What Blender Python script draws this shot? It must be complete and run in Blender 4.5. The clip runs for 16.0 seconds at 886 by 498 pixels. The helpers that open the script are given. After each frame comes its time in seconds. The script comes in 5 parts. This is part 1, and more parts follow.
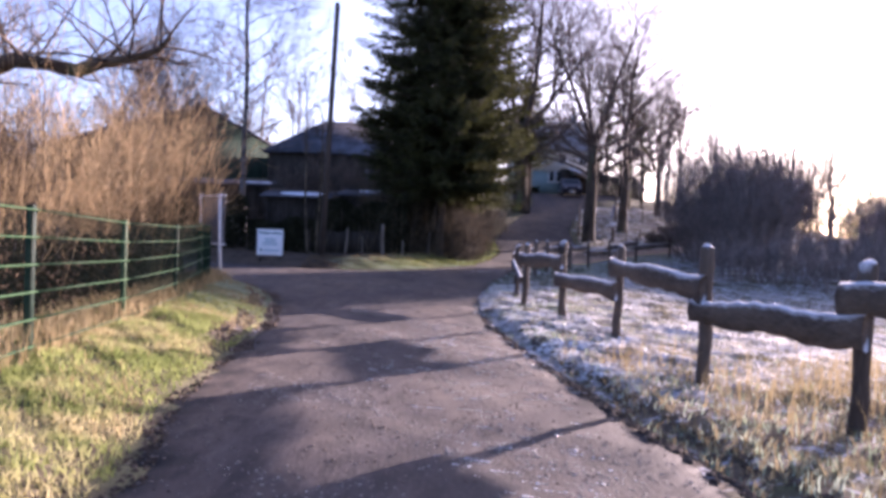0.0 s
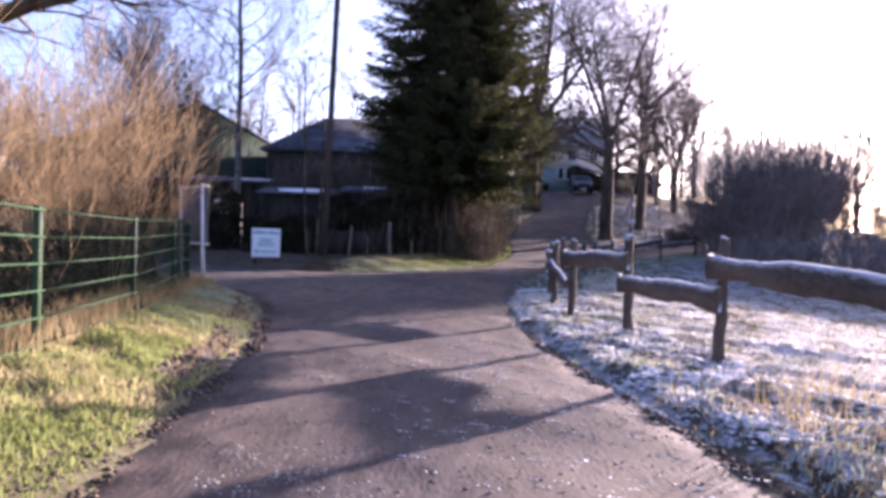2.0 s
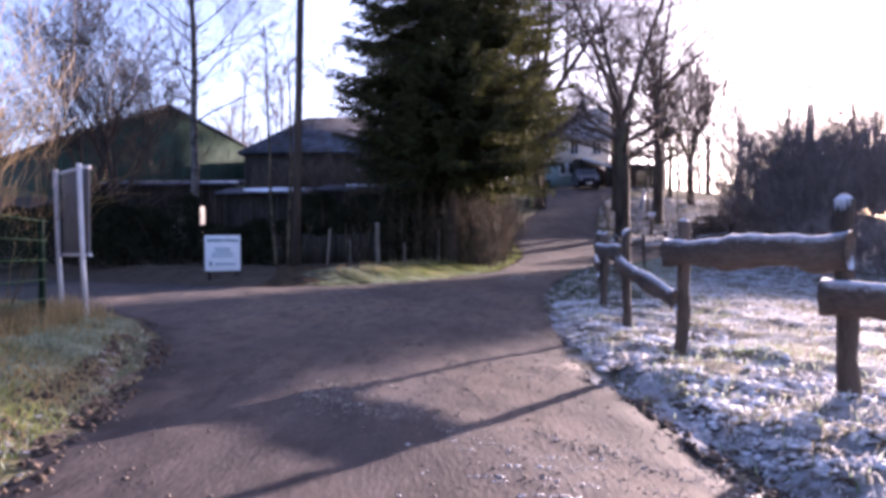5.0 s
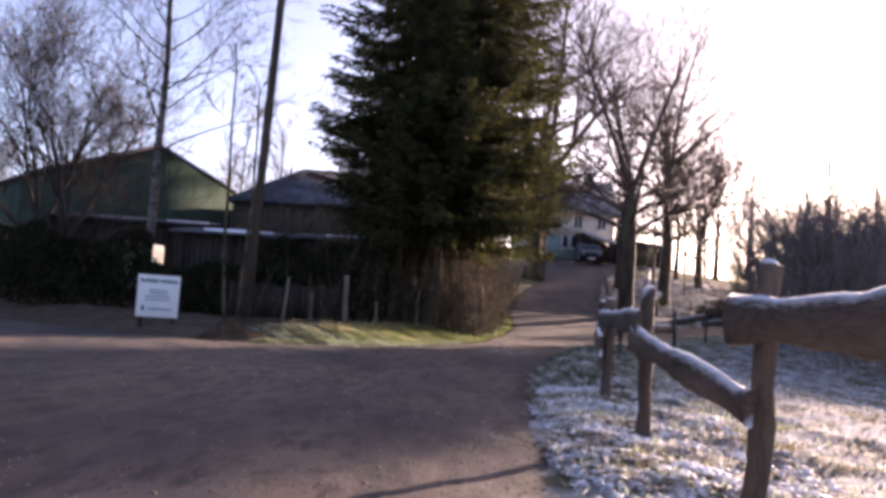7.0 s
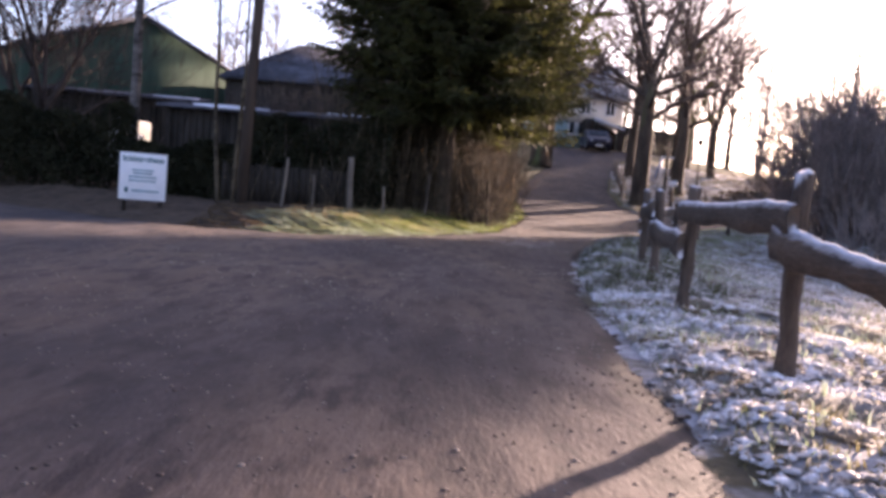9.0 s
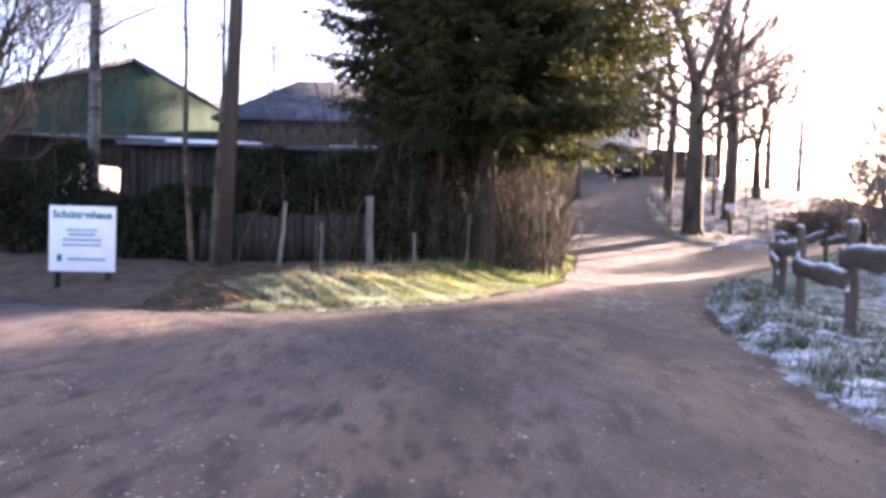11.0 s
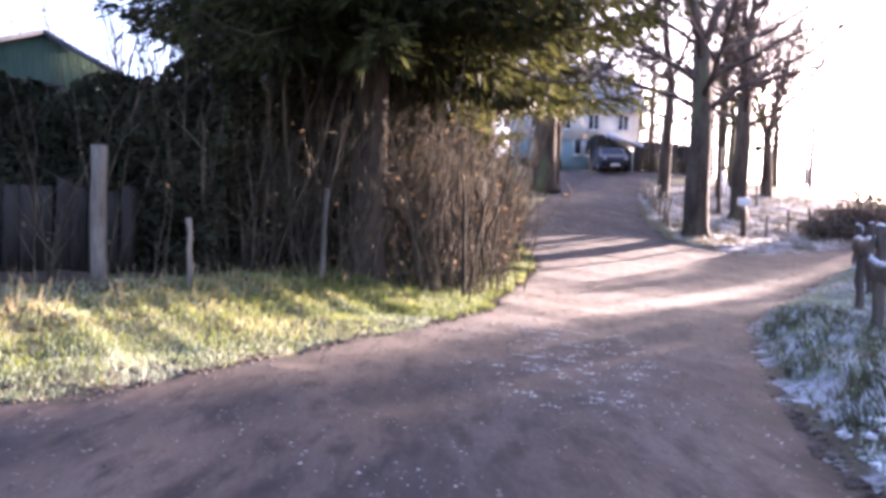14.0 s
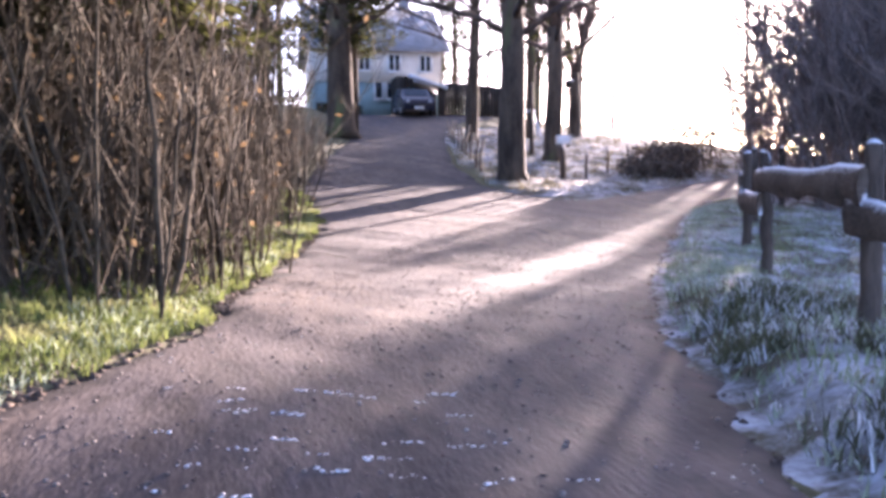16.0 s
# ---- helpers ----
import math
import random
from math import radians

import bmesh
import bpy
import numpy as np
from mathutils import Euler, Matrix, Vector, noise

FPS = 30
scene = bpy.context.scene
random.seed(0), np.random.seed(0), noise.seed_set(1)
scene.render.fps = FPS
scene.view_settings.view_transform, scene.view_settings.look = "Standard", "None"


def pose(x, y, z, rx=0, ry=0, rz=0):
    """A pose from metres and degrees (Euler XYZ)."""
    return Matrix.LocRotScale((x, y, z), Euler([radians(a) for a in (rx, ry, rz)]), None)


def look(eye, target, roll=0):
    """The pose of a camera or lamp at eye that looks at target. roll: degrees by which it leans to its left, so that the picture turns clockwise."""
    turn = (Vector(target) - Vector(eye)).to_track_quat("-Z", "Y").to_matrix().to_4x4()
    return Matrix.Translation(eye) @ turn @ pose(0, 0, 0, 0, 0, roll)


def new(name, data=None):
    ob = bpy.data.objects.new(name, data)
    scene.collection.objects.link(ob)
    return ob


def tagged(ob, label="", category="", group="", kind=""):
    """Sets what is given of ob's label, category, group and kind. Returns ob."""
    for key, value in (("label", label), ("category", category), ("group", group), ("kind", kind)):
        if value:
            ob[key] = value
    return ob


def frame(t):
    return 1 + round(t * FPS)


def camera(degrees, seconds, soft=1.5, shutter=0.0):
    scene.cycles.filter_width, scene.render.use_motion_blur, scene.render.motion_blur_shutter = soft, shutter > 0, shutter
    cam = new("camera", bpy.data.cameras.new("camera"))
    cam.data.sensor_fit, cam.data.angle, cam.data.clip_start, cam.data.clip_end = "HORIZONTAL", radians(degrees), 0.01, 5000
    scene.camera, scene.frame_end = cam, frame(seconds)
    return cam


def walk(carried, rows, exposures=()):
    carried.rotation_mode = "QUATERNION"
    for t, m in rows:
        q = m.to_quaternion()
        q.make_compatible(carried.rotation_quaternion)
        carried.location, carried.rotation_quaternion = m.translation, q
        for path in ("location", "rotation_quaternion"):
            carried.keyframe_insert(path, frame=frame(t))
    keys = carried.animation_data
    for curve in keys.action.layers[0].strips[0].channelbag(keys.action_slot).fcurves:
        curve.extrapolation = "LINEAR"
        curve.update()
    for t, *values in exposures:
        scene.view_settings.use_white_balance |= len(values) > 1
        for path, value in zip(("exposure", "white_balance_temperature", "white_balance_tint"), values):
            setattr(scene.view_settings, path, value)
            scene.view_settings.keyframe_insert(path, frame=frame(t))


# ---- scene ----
cam = camera(58.9, 16.0, soft=3.7)
PATH = [
    (0, (0.034, -0.071, 1.024), (0.031, 1.928, 0.993), 2.2),
    (0.5, (-0.106, 0.535, 1.013), (-0.105, 2.534, 0.977), 1.8),
    (1, (-0.204, 1.171, 0.985), (-0.215, 3.171, 0.961), 1.7),
    (1.5, (-0.283, 1.797, 0.946), (-0.293, 3.797, 0.907), 1.0),
    (2, (-0.337, 2.433, 0.922), (-0.345, 4.433, 0.894), 1.7),
    (2.5, (-0.354, 3.103, 0.89), (-0.368, 5.102, 0.827), 1.5),
    (3, (-0.385, 3.802, 0.902), (-0.395, 5.798, 0.777), 1.0),
    (3.5, (-0.408, 4.548, 0.915), (-0.417, 6.542, 0.762), 1.6),
    (4, (-0.432, 5.407, 0.864), (-0.443, 7.399, 0.692), 0.6),
    (4.5, (-0.478, 6.326, 0.844), (-0.483, 8.323, 0.746), -0.4),
    (4.7, (-0.509, 6.682, 0.814), (-0.506, 8.681, 0.758), -0.6),
    (6.8, (-0.002, 9.947, 0.659), (-0.002, 11.942, 0.79), 2.2),
    (7, (0.027, 10.101, 0.628), (0.025, 12.094, 0.792), 3.7),
    (7.5, (0.035, 10.421, 0.55), (0.045, 12.414, 0.715), 7.2),
    (8, (-0.062, 10.662, 0.512), (-0.035, 12.659, 0.613), 7.3),
    (8.2, (-0.093, 10.823, 0.52), (-0.067, 12.822, 0.55), 5.2),
    (10.3, (-0.9, 14.262, 0.788), (-0.87, 16.254, 0.617), 4.4),
    (10.5, (-0.941, 14.794, 0.793), (-0.923, 16.792, 0.719), 4.5),
    (11, (-1.075, 16.071, 0.78), (-1.07, 18.071, 0.746), 1.5),
    (11.5, (-1.106, 17.211, 0.769), (-1.104, 19.21, 0.698), -2.5),
    (12, (-0.962, 18.325, 0.766), (-0.956, 20.324, 0.725), -4.1),
    (12.5, (-0.595, 19.488, 0.735), (-0.583, 21.487, 0.705), -4.1),
    (13, (-0.166, 20.45, 0.748), (-0.147, 22.45, 0.759), 2.1),
    (13.5, (0.287, 21.606, 0.712), (0.309, 23.606, 0.727), 1.1),
    (14, (0.596, 22.499, 0.675), (0.623, 24.498, 0.656), 1.8),
    (14.5, (0.841, 23.312, 0.65), (0.87, 25.31, 0.558), 2.1),
    (14.7, (0.953, 23.80, 0.615), (1.014, 25.797, 0.507), 1.5),
    (15, (1.12, 24.527, 0.566), (1.353, 26.509, 0.44), 0.5),
    (15.2, (1.15, 24.93, 0.594), (1.552, 26.885, 0.470), -0.2),
    (15.5, (1.194, 25.524, 0.636), (1.676, 27.461, 0.515), -1.2),
    (16, (1.483, 26.317, 0.704), (1.983, 28.249, 0.569), -0.8),
]
EXPOSURES = [(0, 2.22, 5850, 39), (4.7, 2.4, 5850, 39), (7.0, 2.25, 6850, 36), (8.2, 2.1, 6850, 36), (10.3, 3.65, 6850, 35), (13.0, 3.65, 6350, 37), (14.0, 3.62, 6250, 36), (15.0, 3.58, 6100, 35), (16, 3.38, 5950, 34)]
SKY_STRENGTH, SUN_STRENGTH = 0.10, 5.0
walk(cam, [(t, look(eye, target, roll)) for t, eye, target, roll in PATH], EXPOSURES)

# ---- world and sun: low winter sun ahead and to the right, clear frosty morning ----
SUN_AZ, SUN_EL = 39.0, 8.8
sun_dir = Vector((math.sin(radians(SUN_AZ)) * math.cos(radians(SUN_EL)), math.cos(radians(SUN_AZ)) * math.cos(radians(SUN_EL)), math.sin(radians(SUN_EL))))
world = bpy.data.worlds.new("winter_sky")
scene.world = world
world.use_nodes = True
wn = world.node_tree.nodes
sky = wn.new("ShaderNodeTexSky")
sky.sky_type = "NISHITA"
sky.sun_disc = False
sky.sun_elevation = radians(SUN_EL)
sky.sun_rotation = radians(SUN_AZ)
sky.air_density, sky.dust_density, sky.ozone_density = 0.6, 1.5, 1.0
world.node_tree.links.new(sky.outputs["Color"], wn["Background"].inputs["Color"])
wn["Background"].inputs["Strength"].default_value = SKY_STRENGTH
sun = new("sun", bpy.data.lights.new("sun", "SUN"))
sun.data.energy, sun.data.angle, sun.data.color = SUN_STRENGTH, radians(0.9), (1.0, 0.84, 0.64)
sun.matrix_world = look(sun_dir * 60, (0, 0, 0))


# ---- materials ----
def material(name, dark, light, scale=6.0, rough=0.85, bump=0.3, fine=60.0, metal=0.0, stain=None, stain_scale=0.7, stain_at=(0.5, 0.62), island=0.0, up=None, up_at=(0.55, 0.8), stretch=(1, 1, 1), clear=0.0, depth=0.03, leafy=0.0, speck=None, speck_scale=8.0, speck_at=(0.55, 0.68), patch=None, patch_scale=0.25, patch_at=(0.5, 0.6)):
    """Two scales of noise between two colours, optional stains, colour shift per piece and a rime on faces that look up."""
    m = bpy.data.materials.new(name)
    m.use_nodes = True
    n, l = m.node_tree.nodes, m.node_tree.links
    b = n["Principled BSDF"]
    b.inputs["Roughness"].default_value, b.inputs["Metallic"].default_value = rough, metal
    b.inputs["Specular IOR Level"].default_value = 0.25
    b.inputs["Coat Weight"].default_value = clear
    geo = n.new("ShaderNodeNewGeometry")
    mp = n.new("ShaderNodeMapping")
    mp.inputs["Scale"].default_value = stretch
    l.new(geo.outputs["Position"], mp.inputs["Vector"])

    def tex(s, detail=5.0):
        t = n.new("ShaderNodeTexNoise")
        t.inputs["Scale"].default_value, t.inputs["Detail"].default_value, t.inputs["Roughness"].default_value = s, detail, 0.62
        l.new(mp.outputs["Vector"], t.inputs["Vector"])
        return t.outputs["Fac"]

    def span(value, lo, hi):
        r = n.new("ShaderNodeMapRange")
        r.inputs["From Min"].default_value, r.inputs["From Max"].default_value = lo, hi
        l.new(value, r.inputs["Value"])
        return r.outputs["Result"]

    def mix(fac, a, c):
        x = n.new("ShaderNodeMix")
        x.data_type = "RGBA"
        for sock, v in ((x.inputs[0], fac), (x.inputs[6], a), (x.inputs[7], c)):
            if isinstance(v, tuple):
                sock.default_value = (*v, 1)
            elif isinstance(v, float):
                sock.default_value = v
            else:
                l.new(v, sock)
        return x.outputs[2]

    big, small = tex(scale), tex(fine, 3.0)
    both = n.new("ShaderNodeMath")
    both.operation = "MULTIPLY_ADD"
    l.new(small, both.inputs[0])
    both.inputs[1].default_value = 0.5
    l.new(big, both.inputs[2])
    colour = mix(span(both.outputs[0], 0.55, 0.95), dark, light)
    if stain:
        colour = mix(span(tex(stain_scale, 6.0), *stain_at), colour, stain)
    if patch:
        colour = mix(span(tex(patch_scale, 8.0), *patch_at), colour, patch)
    if speck:
        colour = mix(span(tex(speck_scale, 4.0), *speck_at), colour, speck)
    if island:
        hsv = n.new("ShaderNodeHueSaturation")
        l.new(span(geo.outputs["Random Per Island"], 0, 1), hsv.inputs["Fac"])
        hsv.inputs["Value"].default_value = 1.0 + island
        l.new(colour, hsv.inputs["Color"])
        colour = hsv.outputs["Color"]
    if up:
        sep = n.new("ShaderNodeSeparateXYZ")
        l.new(geo.outputs["Normal"], sep.inputs[0])
        w = n.new("ShaderNodeMath")
        w.operation = "MULTIPLY_ADD"
        l.new(small, w.inputs[0])
        w.inputs[1].default_value = 0.5
        l.new(sep.outputs["Z"], w.inputs[2])
        colour = mix(span(w.outputs[0], up_at[0] + 0.25, up_at[1] + 0.25), colour, up)
    l.new(colour, b.inputs["Base Color"])
    if leafy:
        thin, join = n.new("ShaderNodeBsdfTranslucent"), n.new("ShaderNodeMixShader")
        l.new(colour, thin.inputs["Color"])
        join.inputs[0].default_value = leafy
        l.new(b.outputs[0], join.inputs[1])
        l.new(thin.outputs[0], join.inputs[2])
        l.new(join.outputs[0], n["Material Output"].inputs["Surface"])
    if bump:
        bp = n.new("ShaderNodeBump")
        bp.inputs["Strength"].default_value, bp.inputs["Distance"].default_value = bump, depth
        l.new(both.outputs[0], bp.inputs["Height"])
        l.new(bp.outputs["Normal"], b.inputs["Normal"])
    return m


FROST = (0.64, 0.65, 0.69)
M_road = material("dirt_road", (0.034, 0.028, 0.029), (0.125, 0.100, 0.094), 2.2, 0.80, 0.42, 40, stain=(0.165, 0.118, 0.085), stain_scale=0.45, stain_at=(0.42, 0.68), stretch=(1, 0.30, 1), depth=0.022, patch=(0.046, 0.038, 0.040), patch_scale=0.8, patch_at=(0.45, 0.68), speck=(0.044, 0.034, 0.033), speck_scale=7.5, speck_at=(0.48, 0.66))
M_ground = material("winter_turf", (0.07, 0.065, 0.03), (0.20, 0.18, 0.09), 2.2, 0.95, 0.6, 30, stain=(0.13, 0.105, 0.065), stain_scale=0.8, stain_at=(0.5, 0.66))
M_frostturf = material("frosted_turf", (0.11, 0.10, 0.08), (0.50, 0.51, 0.55), 2.5, 0.9, 0.7, 26, stain=(0.10, 0.085, 0.05), stain_scale=1.5, stain_at=(0.47, 0.58), speck=(0.09, 0.075, 0.05), speck_scale=6.0, speck_at=(0.54, 0.66))
M_verge = material("verge_soil", (0.04, 0.03, 0.022), (0.20, 0.15, 0.10), 3.5, 0.95, 0.9, 30, stain=(0.10, 0.10, 0.045), stain_scale=1.3, stain_at=(0.5, 0.62), speck=(0.55, 0.55, 0.58), speck_scale=7.0, speck_at=(0.56, 0.68))
M_soil = material("leaf_litter", (0.035, 0.025, 0.018), (0.13, 0.09, 0.06), 4, 0.95, 0.8, 45)
M_grass = material("grass_green", (0.12, 0.155, 0.042), (0.32, 0.35, 0.13), 1.5, 0.8, 0, 20, stain=(0.42, 0.37, 0.20), stain_scale=0.9, island=0.35, leafy=0.45)
M_strip = material("grass_strip", (0.06, 0.085, 0.022), (0.19, 0.215, 0.072), 1.7, 0.8, 0, 20, stain=(0.29, 0.28, 0.13), stain_scale=1.1, stain_at=(0.54, 0.64), island=0.4, leafy=0.45)
M_straw = material("grass_straw", (0.20, 0.15, 0.075), (0.42, 0.34, 0.19), 2, 0.85, 0, 20, island=0.3, leafy=0.35)
M_rime = material("grass_rimed", (0.30, 0.29, 0.26), (0.80, 0.79, 0.80), 2, 0.85, 0, 20, stain=(0.17, 0.15, 0.08), stain_scale=1.6, stain_at=(0.47, 0.56), island=0.2, leafy=0.3)
M_rimegreen = material("grass_half_rimed", (0.13, 0.17, 0.07), (0.42, 0.47, 0.38), 1.4, 0.85, 0, 20, island=0.3, leafy=0.4)
M_post = material("weathered_post", (0.035, 0.027, 0.022), (0.13, 0.10, 0.08), 5, 0.9, 0.8, 60, stretch=(1, 1, 0.15), up=FROST, up_at=(0.45, 0.75))
M_rail = material("weathered_rail", (0.045, 0.034, 0.027), (0.15, 0.115, 0.09), 4, 0.9, 0.8, 50, stretch=(1, 0.2, 1), up=FROST, up_at=(0.35, 0.7))
M_green = material("green_coated_steel", (0.022, 0.058, 0.027), (0.058, 0.108, 0.055), 8, 0.5, 0.1, 80)
M_greendark = material("dark_green_post", (0.008, 0.022, 0.016), (0.02, 0.045, 0.03), 8, 0.5, 0.1, 80)
M_bark = material("oak_bark", (0.032, 0.024, 0.018), (0.125, 0.095, 0.068), 3, 0.95, 1.0, 26, stretch=(1, 1, 0.25), stain=(0.11, 0.13, 0.055), stain_scale=1.1, stain_at=(0.55, 0.7))
M_twig = material("bare_twigs", (0.036, 0.028, 0.024), (0.125, 0.095, 0.077), 2, 0.9, 0, 20, island=0.3)
# darker copy of bare_twigs, with the shade before the hall put into the colour
M_twigshade = material("shaded_twigs", (0.018, 0.014, 0.013), (0.062, 0.048, 0.042), 2, 0.9, 0, 20, island=0.3)
M_twigtan = material("tan_twigs", (0.07, 0.050, 0.026), (0.36, 0.25, 0.125), 2, 0.85, 0, 20, island=0.35)
M_stem = material("thicket_stems", (0.009, 0.0075, 0.0055), (0.068, 0.053, 0.034), 3.2, 0.9, 0, 16, island=1.8)
M_stake = material("weathered_stake", (0.07, 0.06, 0.05), (0.24, 0.20, 0.16), 4, 0.9, 0.5, 40, stretch=(1, 1, 0.2))
# twig colour paled to stand in for haze over the far plants
M_hazetwig = material("haze_paled_twigs", (0.10, 0.080, 0.072), (0.30, 0.25, 0.235), 2, 0.9, 0, 20, island=0.3)
M_deadleaf = material("dead_leaves", (0.08, 0.05, 0.026), (0.26, 0.18, 0.095), 3, 0.85, 0, 20, island=0.35, leafy=0.4)
M_birch = material("birch_bark", (0.035, 0.03, 0.03), (0.17, 0.155, 0.145), 2.5, 0.85, 0.4, 30, stretch=(1, 1, 2.5), stain=(0.03, 0.025, 0.022), stain_scale=2.0, stain_at=(0.52, 0.6))
M_needle = material("spruce_needles", (0.008, 0.011, 0.006), (0.066, 0.070, 0.022), 1.2, 0.75, 0, 14, island=0.45, leafy=0.4)
M_pole = material("tarred_pole", (0.022, 0.017, 0.015), (0.085, 0.065, 0.052), 4, 0.85, 0.5, 40, stretch=(1, 1, 0.1))
M_white = material("white_board", (0.74, 0.76, 0.78), (0.84, 0.85, 0.86), 5, 0.5, 0.02, 60)
M_whitepost = material("white_steel_post", (0.6, 0.61, 0.63), (0.8, 0.8, 0.81), 7, 0.45, 0.05, 60)
M_boardback = material("grey_board_back", (0.10, 0.10, 0.11), (0.19, 0.19, 0.20), 3, 0.6, 0.1, 40)
M_ink = material("dark_ink", (0.02, 0.12, 0.13), (0.04, 0.17, 0.18), 9, 0.6, 0, 40)
M_ink2 = material("grey_ink", (0.22, 0.36, 0.40), (0.34, 0.48, 0.52), 9, 0.6, 0, 40)
M_hall = material("green_cladding", (0.024, 0.045, 0.032), (0.048, 0.078, 0.058), 0.8, 0.7, 0.2, 14, stretch=(1, 1, 0.1))
M_hallroof = material("slate_grey_roof", (0.035, 0.037, 0.044), (0.085, 0.088, 0.104), 1, 0.85, 0.3, 12, stain=(0.12, 0.125, 0.15), stain_scale=0.4)
M_darkwood = material("dark_boards", (0.016, 0.014, 0.012), (0.060, 0.052, 0.044), 3, 0.9, 0.4, 30, stretch=(1, 1, 0.15))
M_scrub = material("brown_hedge_leaves", (0.016, 0.011, 0.008), (0.07, 0.048, 0.032), 3, 0.9, 0, 20, island=0.4)
M_hedge = material("dark_hedge_leaves", (0.012, 0.014, 0.009), (0.038, 0.039, 0.023), 2, 0.8, 0, 20, island=0.4, leafy=0.25)
M_snow = material("thin_snow", (0.55, 0.59, 0.70), (0.80, 0.83, 0.90), 2, 0.8, 0.4, 18)
M_render = material("pale_render", (0.52, 0.50, 0.46), (0.74, 0.72, 0.66), 0.7, 0.9, 0.1, 20)
M_teal = material("blue_green_render", (0.16, 0.24, 0.24), (0.26, 0.34, 0.33), 0.8, 0.9, 0.1, 20)
M_redroof = material("pale_tile_roof", (0.16, 0.17, 0.19), (0.34, 0.36, 0.40), 2, 0.85, 0.5, 16, stretch=(1, 3, 3))
M_frame = material("white_window_frame", (0.68, 0.68, 0.68), (0.82, 0.82, 0.82), 6, 0.5, 0, 30)
M_carpaint = material("dark_blue_car_paint", (0.010, 0.012, 0.024), (0.018, 0.022, 0.042), 3, 0.4, 0, 30, clear=0.25)
M_tyre = material("tyre_rubber", (0.012, 0.012, 0.012), (0.03, 0.03, 0.03), 8, 0.9, 0.2, 60)
M_chrome = material("bright_metal", (0.5, 0.5, 0.52), (0.7, 0.7, 0.72), 8, 0.3, 0, 60, metal=1.0)
M_lens = material("headlamp_lens", (0.25, 0.26, 0.28), (0.4, 0.42, 0.45), 8, 0.1, 0, 60)
M_plastic = material("black_plastic", (0.01, 0.01, 0.011), (0.025, 0.025, 0.026), 8, 0.6, 0, 60)
M_blue = material("blue_paint", (0.10, 0.16, 0.32), (0.18, 0.26, 0.45), 6, 0.5, 0, 40)
# the lane's rim is darker soil; its ragged band follows the mesh's distance to the edge
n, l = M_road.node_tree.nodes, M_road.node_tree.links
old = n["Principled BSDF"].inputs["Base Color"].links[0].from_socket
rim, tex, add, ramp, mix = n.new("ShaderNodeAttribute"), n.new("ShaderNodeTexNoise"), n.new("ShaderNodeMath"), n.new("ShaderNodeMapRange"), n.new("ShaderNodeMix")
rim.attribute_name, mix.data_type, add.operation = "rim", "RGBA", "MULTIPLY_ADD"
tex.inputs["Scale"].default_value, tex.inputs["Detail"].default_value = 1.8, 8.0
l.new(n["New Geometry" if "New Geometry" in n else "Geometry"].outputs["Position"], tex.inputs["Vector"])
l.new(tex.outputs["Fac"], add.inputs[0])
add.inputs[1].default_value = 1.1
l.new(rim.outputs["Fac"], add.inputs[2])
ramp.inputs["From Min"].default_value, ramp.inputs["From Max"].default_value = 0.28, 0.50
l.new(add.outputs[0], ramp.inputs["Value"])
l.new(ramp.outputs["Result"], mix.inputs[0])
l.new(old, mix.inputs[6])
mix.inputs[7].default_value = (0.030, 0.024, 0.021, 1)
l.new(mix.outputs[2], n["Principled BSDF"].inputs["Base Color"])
for m in (M_green, M_greendark, M_hall, M_hallroof, M_darkwood, M_hedge, M_scrub):
    m.node_tree.nodes["Principled BSDF"].inputs["Specular IOR Level"].default_value = 0.04
M_glass = bpy.data.materials.new("window_glass")
M_glass.use_nodes = True
_g = M_glass.node_tree.nodes["Principled BSDF"]
_g.inputs["Base Color"].default_value, _g.inputs["Roughness"].default_value = (0.02, 0.025, 0.03, 1), 0.06


